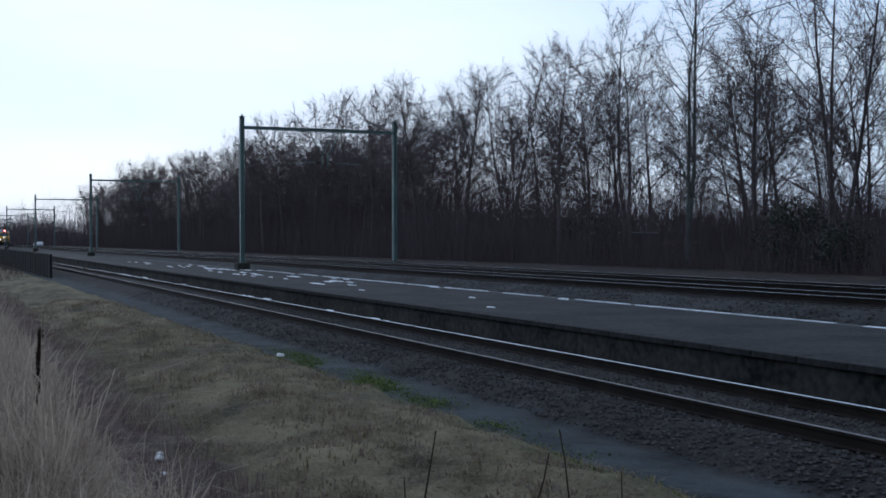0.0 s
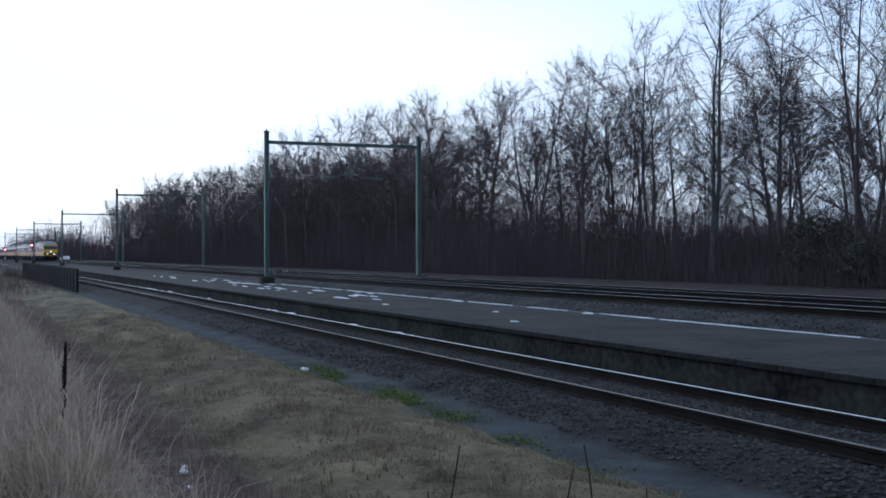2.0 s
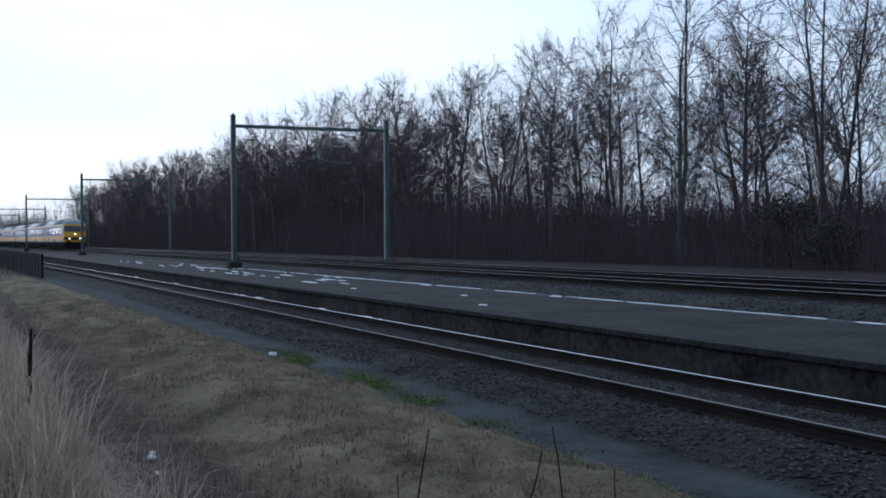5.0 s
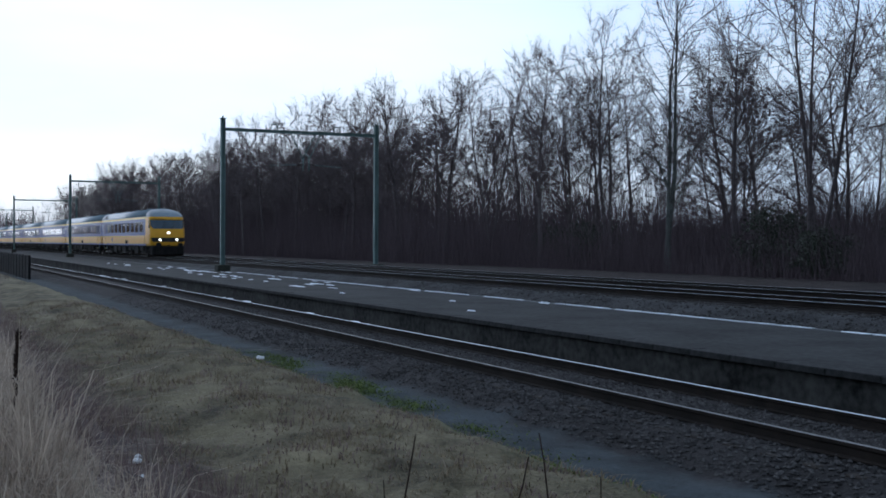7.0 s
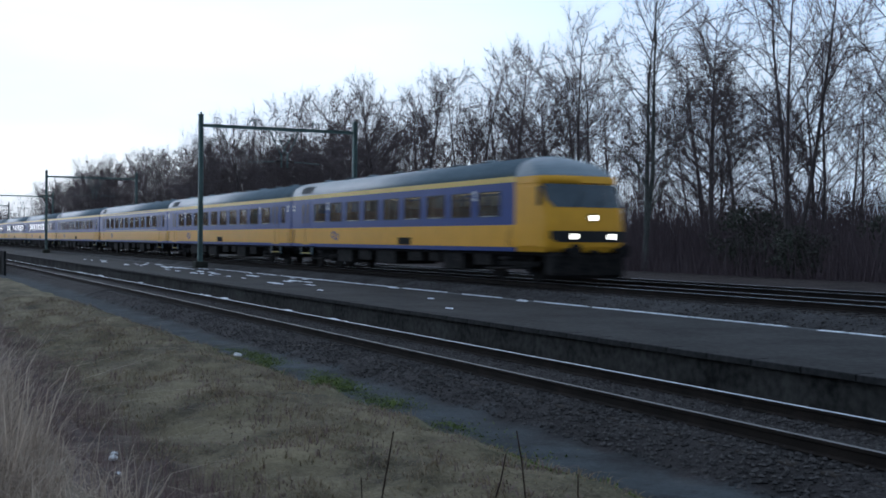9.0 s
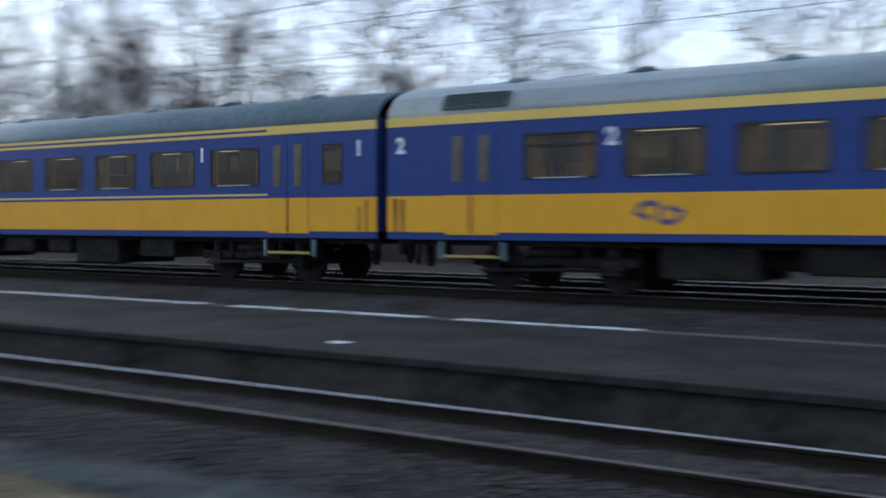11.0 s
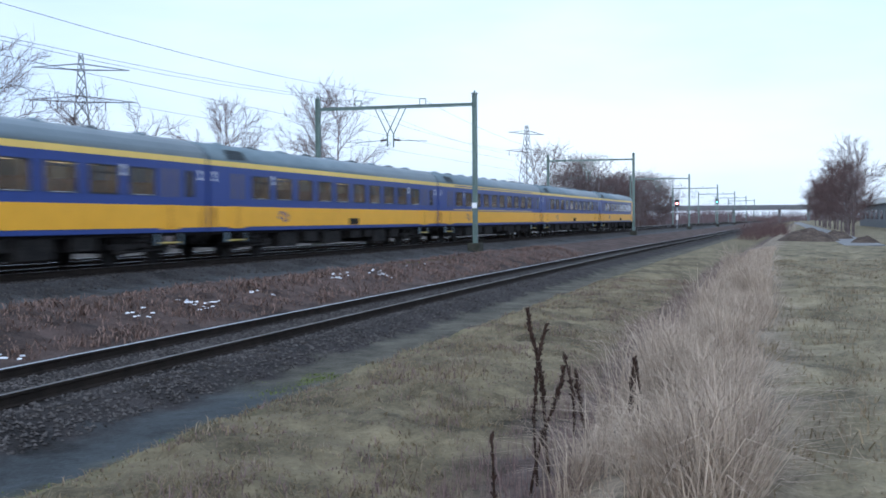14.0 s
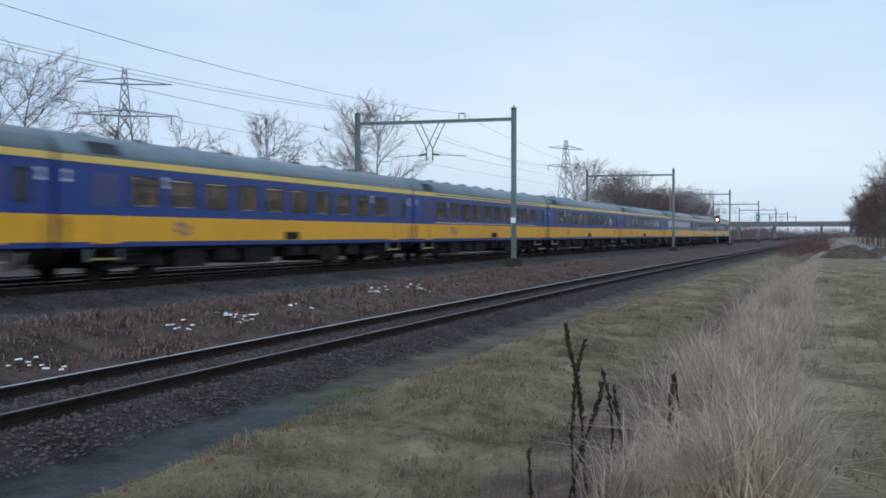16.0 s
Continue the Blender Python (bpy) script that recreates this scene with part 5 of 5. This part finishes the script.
build_heap(92, -4.6, 2.4, 1.4, 0.6, 3)


def build_car():
    c = tagged(empty("parked_car"), "white parked car far down the line", "car", "parked cars")
    sec = [(-2.1, 0.35), (-2.15, 0.75), (-1.7, 0.95), (-1.2, 1.42), (0.5, 1.45), (1.15, 0.98), (2.0, 0.82), (2.1, 0.4)]
    bm = bmesh.new()
    rows = [[bm.verts.new((x, y * (0.86 if z > 1.2 else 1), z)) for x, z in sec] for y in (-0.85, 0.85)]
    for i in range(len(sec)):
        bm.faces.new((rows[0][i], rows[0][(i + 1) % len(sec)], rows[1][(i + 1) % len(sec)], rows[1][i]))
    bm.faces.new(rows[0][::-1])
    bm.faces.new(rows[1])
    bmesh.ops.recalc_face_normals(bm, faces=bm.faces)
    part("body", bm, CAR_WHITE, c)
    for s in (-1, 1):
        part("side_window", boxed(-1.2, 0.6, *sorted((s * 0.78, s * 0.86)), 1.0, 1.34, bevel=0.02), DARK_GLASS, c)
        for x in (-1.3, 1.3):
            part("wheel", rod(bmesh.new(), (x, s * 0.66, 0.31), (x, s * 0.88, 0.31), 0.31, sides=16), BLACK, c)
    return c


car = build_car()
car.matrix_basis = pose(-352, 27.5, float(ground_z(-352, 27.5)), 0, 0, 8)
copy_thing(car, pose(-362, 29.0, float(ground_z(-362, 29.0)), 0, 0, 175))


def build_truck():
    t = tagged(empty("truck"), "articulated truck with yellow cab and dark green trailer behind the trees", "truck")
    cab = boxed(-2.3, 0, -1.25, 1.25, 0.6, 3.2, bevel=0.2)
    cab = part("cab", cab, TRUCK_YELLOW, t)
    part("windscreen", boxed(-0.05, 0.03, -1.1, 1.1, 1.9, 2.8, bevel=0.02), DARK_GLASS, cab)
    for s in (-1, 1):
        part("headlight", boxed(-0.05, 0.05, s * 0.9 - 0.16, s * 0.9 + 0.16, 0.75, 0.98, bevel=0.02), HEADLIGHT, cab, "lit headlight")
        part("side_window", boxed(-1.3, -0.4, *sorted((s * 1.24, s * 1.27)), 1.9, 2.7, bevel=0.02), DARK_GLASS, cab)
    part("trailer", boxed(-15.9, -2.7, -1.27, 1.27, 1.15, 3.85, bevel=0.05), TRUCK_GREEN, t, "dark green tarpaulin trailer")
    part("roof_edge", boxed(-15.9, -2.7, -1.3, -1.24, 3.80, 3.92), CAR_WHITE, t, "pale trailer roof edge")
    part("chassis", boxed(-15.5, -0.3, -0.5, 0.5, 0.7, 1.15), UNDER, t)
    for x in (-0.95, -3.6, -11.5, -12.8, -14.1):
        for s in (-1, 1):
            part("wheel", rod(bmesh.new(), (x, s * 0.9, 0.5), (x, s * 1.2, 0.5), 0.5, sides=18), BLACK, t)
    return t


TRUCK = build_truck()


# ---- snow, litter and dead stems ----
def build_patches(name, label, category, spots, mat, seed):
    """Thin irregular patches lying on the surface."""
    g = random.Random(seed)
    verts, faces = [], []
    for x, y, z, rx, ry in spots:
        k = 9
        b = len(verts)
        for h, q in ((0.0, 1.0), (0.018, 0.8)):
            for i in range(k):
                a = 6.2832 * i / k
                r = q * g.uniform(0.65, 1.15)
                verts.append((x + rx * r * math.cos(a), y + ry * r * math.sin(a), z + h))
        faces += [(b + i, b + (i + 1) % k, b + k + (i + 1) % k, b + k + i) for i in range(k)] + [tuple(range(b + k, b + 2 * k))]
    return tagged(raw(name, verts, faces, mat), label, category, kind="stuff")


g = random.Random(8)
strip = []
x = -62.0
while x < -8:
    w = g.uniform(0.25, 0.55)
    if not (-15.6 < x < -14.6 or -12.2 < x < -11.0) and g.random() < 0.93:
        strip.append((x, PLAT_Y1 + 0.06 + g.uniform(-0.03, 0.03) - (0.25 if g.random() < 0.05 else 0), PLAT + 0.012, w, g.uniform(0.025, 0.055)))
    x += w * 1.25
for k in range(48):
    x = g.uniform(-92, -40)
    strip.append((x, g.uniform(13.4, 16.0), PLAT + 0.003, g.uniform(0.2, 1.1), g.uniform(0.05, 0.13)))
for x, y in ((-30, 14.2), (-25.5, 12.6), (-36, 13.0), (-10.5, 12.2)):
    strip.append((x, y, PLAT + 0.003, 0.2, 0.08))
build_patches("snow", "thin old snow along the platform's back edge", "snow", strip, SNOW, 1)
bits = []
for k in range(36):
    x = g.uniform(-75, -20)
    bits.append((x, 10.6 + g.uniform(-0.2, 0.5), SNEAR - 0.18, g.uniform(0.15, 0.5), g.uniform(0.05, 0.14)))
build_patches("snow", "scraps of old snow beside the siding rail", "snow", bits, SNOW, 2)
heaps = []
for cx, cy, n in ((3.6, 11.8, 5), (6.6, 11.9, 6), (8.3, 11.8, 5), (10.2, 11.7, 6), (13.0, 11.9, 5), (15.3, 11.6, 10), (20.8, 12.3, 9), (23.2, 12.4, 24), (27, 12.6, 5), (33, 12.9, 12), (36.5, 12.6, 14), (41, 12.8, 5)):
    for k in range(n):
        x, y = cx + g.gauss(0, 0.45), cy + g.gauss(0, 0.22)
        heaps.append((x, y, rough_z(x, y) + 0.05, g.uniform(0.02, 0.10), g.uniform(0.02, 0.07)))
build_patches("snow", "scattered scraps of snow on the weedy slope", "snow", heaps, SNOW, 3)
WHITE_PLASTIC = material("white_plastic_litter", (0.5, 0.5, 0.5), (0.75, 0.75, 0.75), 0.5)
for x, y, s in ((-22.6, 6.4, 0.08), (-11.4, 2.0, 0.05), (-10.6, 1.9, 0.04), (-11.9, 2.1, 0.04), (-8.8, 1.75, 0.03), (11.5, 0.6, 0.04)):
    bm = bmesh.new()
    bmesh.ops.create_icosphere(bm, subdivisions=2, radius=s)
    for v in bm.verts:
        v.co *= 1 + 0.5 * noise.noise(v.co * 14)
        v.co.z *= 0.6
    ob = part("litter", bm, WHITE_PLASTIC)
    ob.location = (x, y, rough_z(x, y) + s * 0.35)
    tagged(ob, "crumpled scrap of white plastic litter on the grass", "litter", "scraps of litter")


def build_dock(x, y, height, lean, seeds, seed, r=0.013):
    """A dried stem with a dense rusty seed head."""
    q = random.Random(seed)
    t = Twigs()
    base = Vector((0, 0, -0.1))
    pts = limb(q, base, Vector((lean, q.uniform(-0.05, 0.05), 1)), height + 0.1, 9, 0.02, 0.06)
    t.tube(pts, [r * (1 - k / 14) for k in range(10)], 6)
    ob = tagged(empty("dock_plant", pose(x, y, rough_z(x, y))), "dark dried dock stem standing in the grass" if seeds else "thin bare sapling stem on the bank", "dead plant", "dead stems")
    t.done("stem", DOCK, ob)
    if seeds:
        h = Twigs()
        for k in range(seeds):
            p, d = along(pts, 0.42 + 0.57 * q.random())
            a = side_way(q, d, q.uniform(0.3, 1.0))
            h.tube([p, p + a * q.uniform(0.012, 0.042)], [0.014, 0.005], 4)
        h.done("seed_head", DOCK, ob)
    return ob


def polar(az, r):
    return r * math.cos(radians(az)), r * math.sin(radians(az))


for i, (az, r, h, lean, n) in enumerate([(10.7, 9.0, 0.98, 0.02, 260), (11.4, 9.1, 0.86, -0.10, 150), (11.8, 8.8, 0.62, -0.06, 170), (9.7, 8.9, 0.62, 0.12, 60), (8.7, 8.6, 0.55, -0.04, 70), (6.9, 9.0, 0.62, -0.05, 110), (6.5, 9.0, 0.55, 0.08, 90),
                                         (13.6, 7.0, 0.35, 0.1, 30), (175.9, 9.8, 0.95, 0.03, 260)]):
    x, y = polar(az, r)
    build_dock(x, y, h - 0.36 - rough_z(x, y), lean, n, 70 + i)
for i, (az, r, h, lean) in enumerate([(157.0, 5.4, 1.2, 0.12), (153.4, 5.6, 1.05, -0.10), (149.4, 5.6, 1.1, -0.03), (158.4, 6.5, 0.75, 0.02), (147, 6.4, 0.7, 0.02)]):
    build_dock(*polar(az, r), h + 0.15, -lean, 0, 90 + i, 0.009)


# ---- movement ----
def nose_x(t):
    return 38.6 + 33.36 * (t - 11) + 0.143 * (t - 11) ** 2


def on_line(x):
    """The pose of a coach whose middle is x metres along the line."""
    turn = math.degrees(math.atan((bend(x + 6) - bend(x - 6)) / 12))
    return pose(x, Y_MAIN + bend(x), 0, 0, 0, turn)


def motions():
    rows = [(t, nose_x(t) + 0.9) for t in (0.0, 2.0, 4.0, 6.5, 8.2)] + [(10.4, 18.2), (11.5, 55.5), (12.5, nose_x(12.5) + 0.15)] + [(t, nose_x(t)) for t in (13.5, 14.5, 16.0)]
    for k, car in enumerate(TRAIN):
        walk(car, [(t, on_line(x - 13.2 - 26.4 * k)) for t, x in rows])
    walk(TRUCK, [(t, pose(-81.2 + 17.3 * t, 59, -2.0)) for t in (0.0, 8.0, 16.0)])


motions()
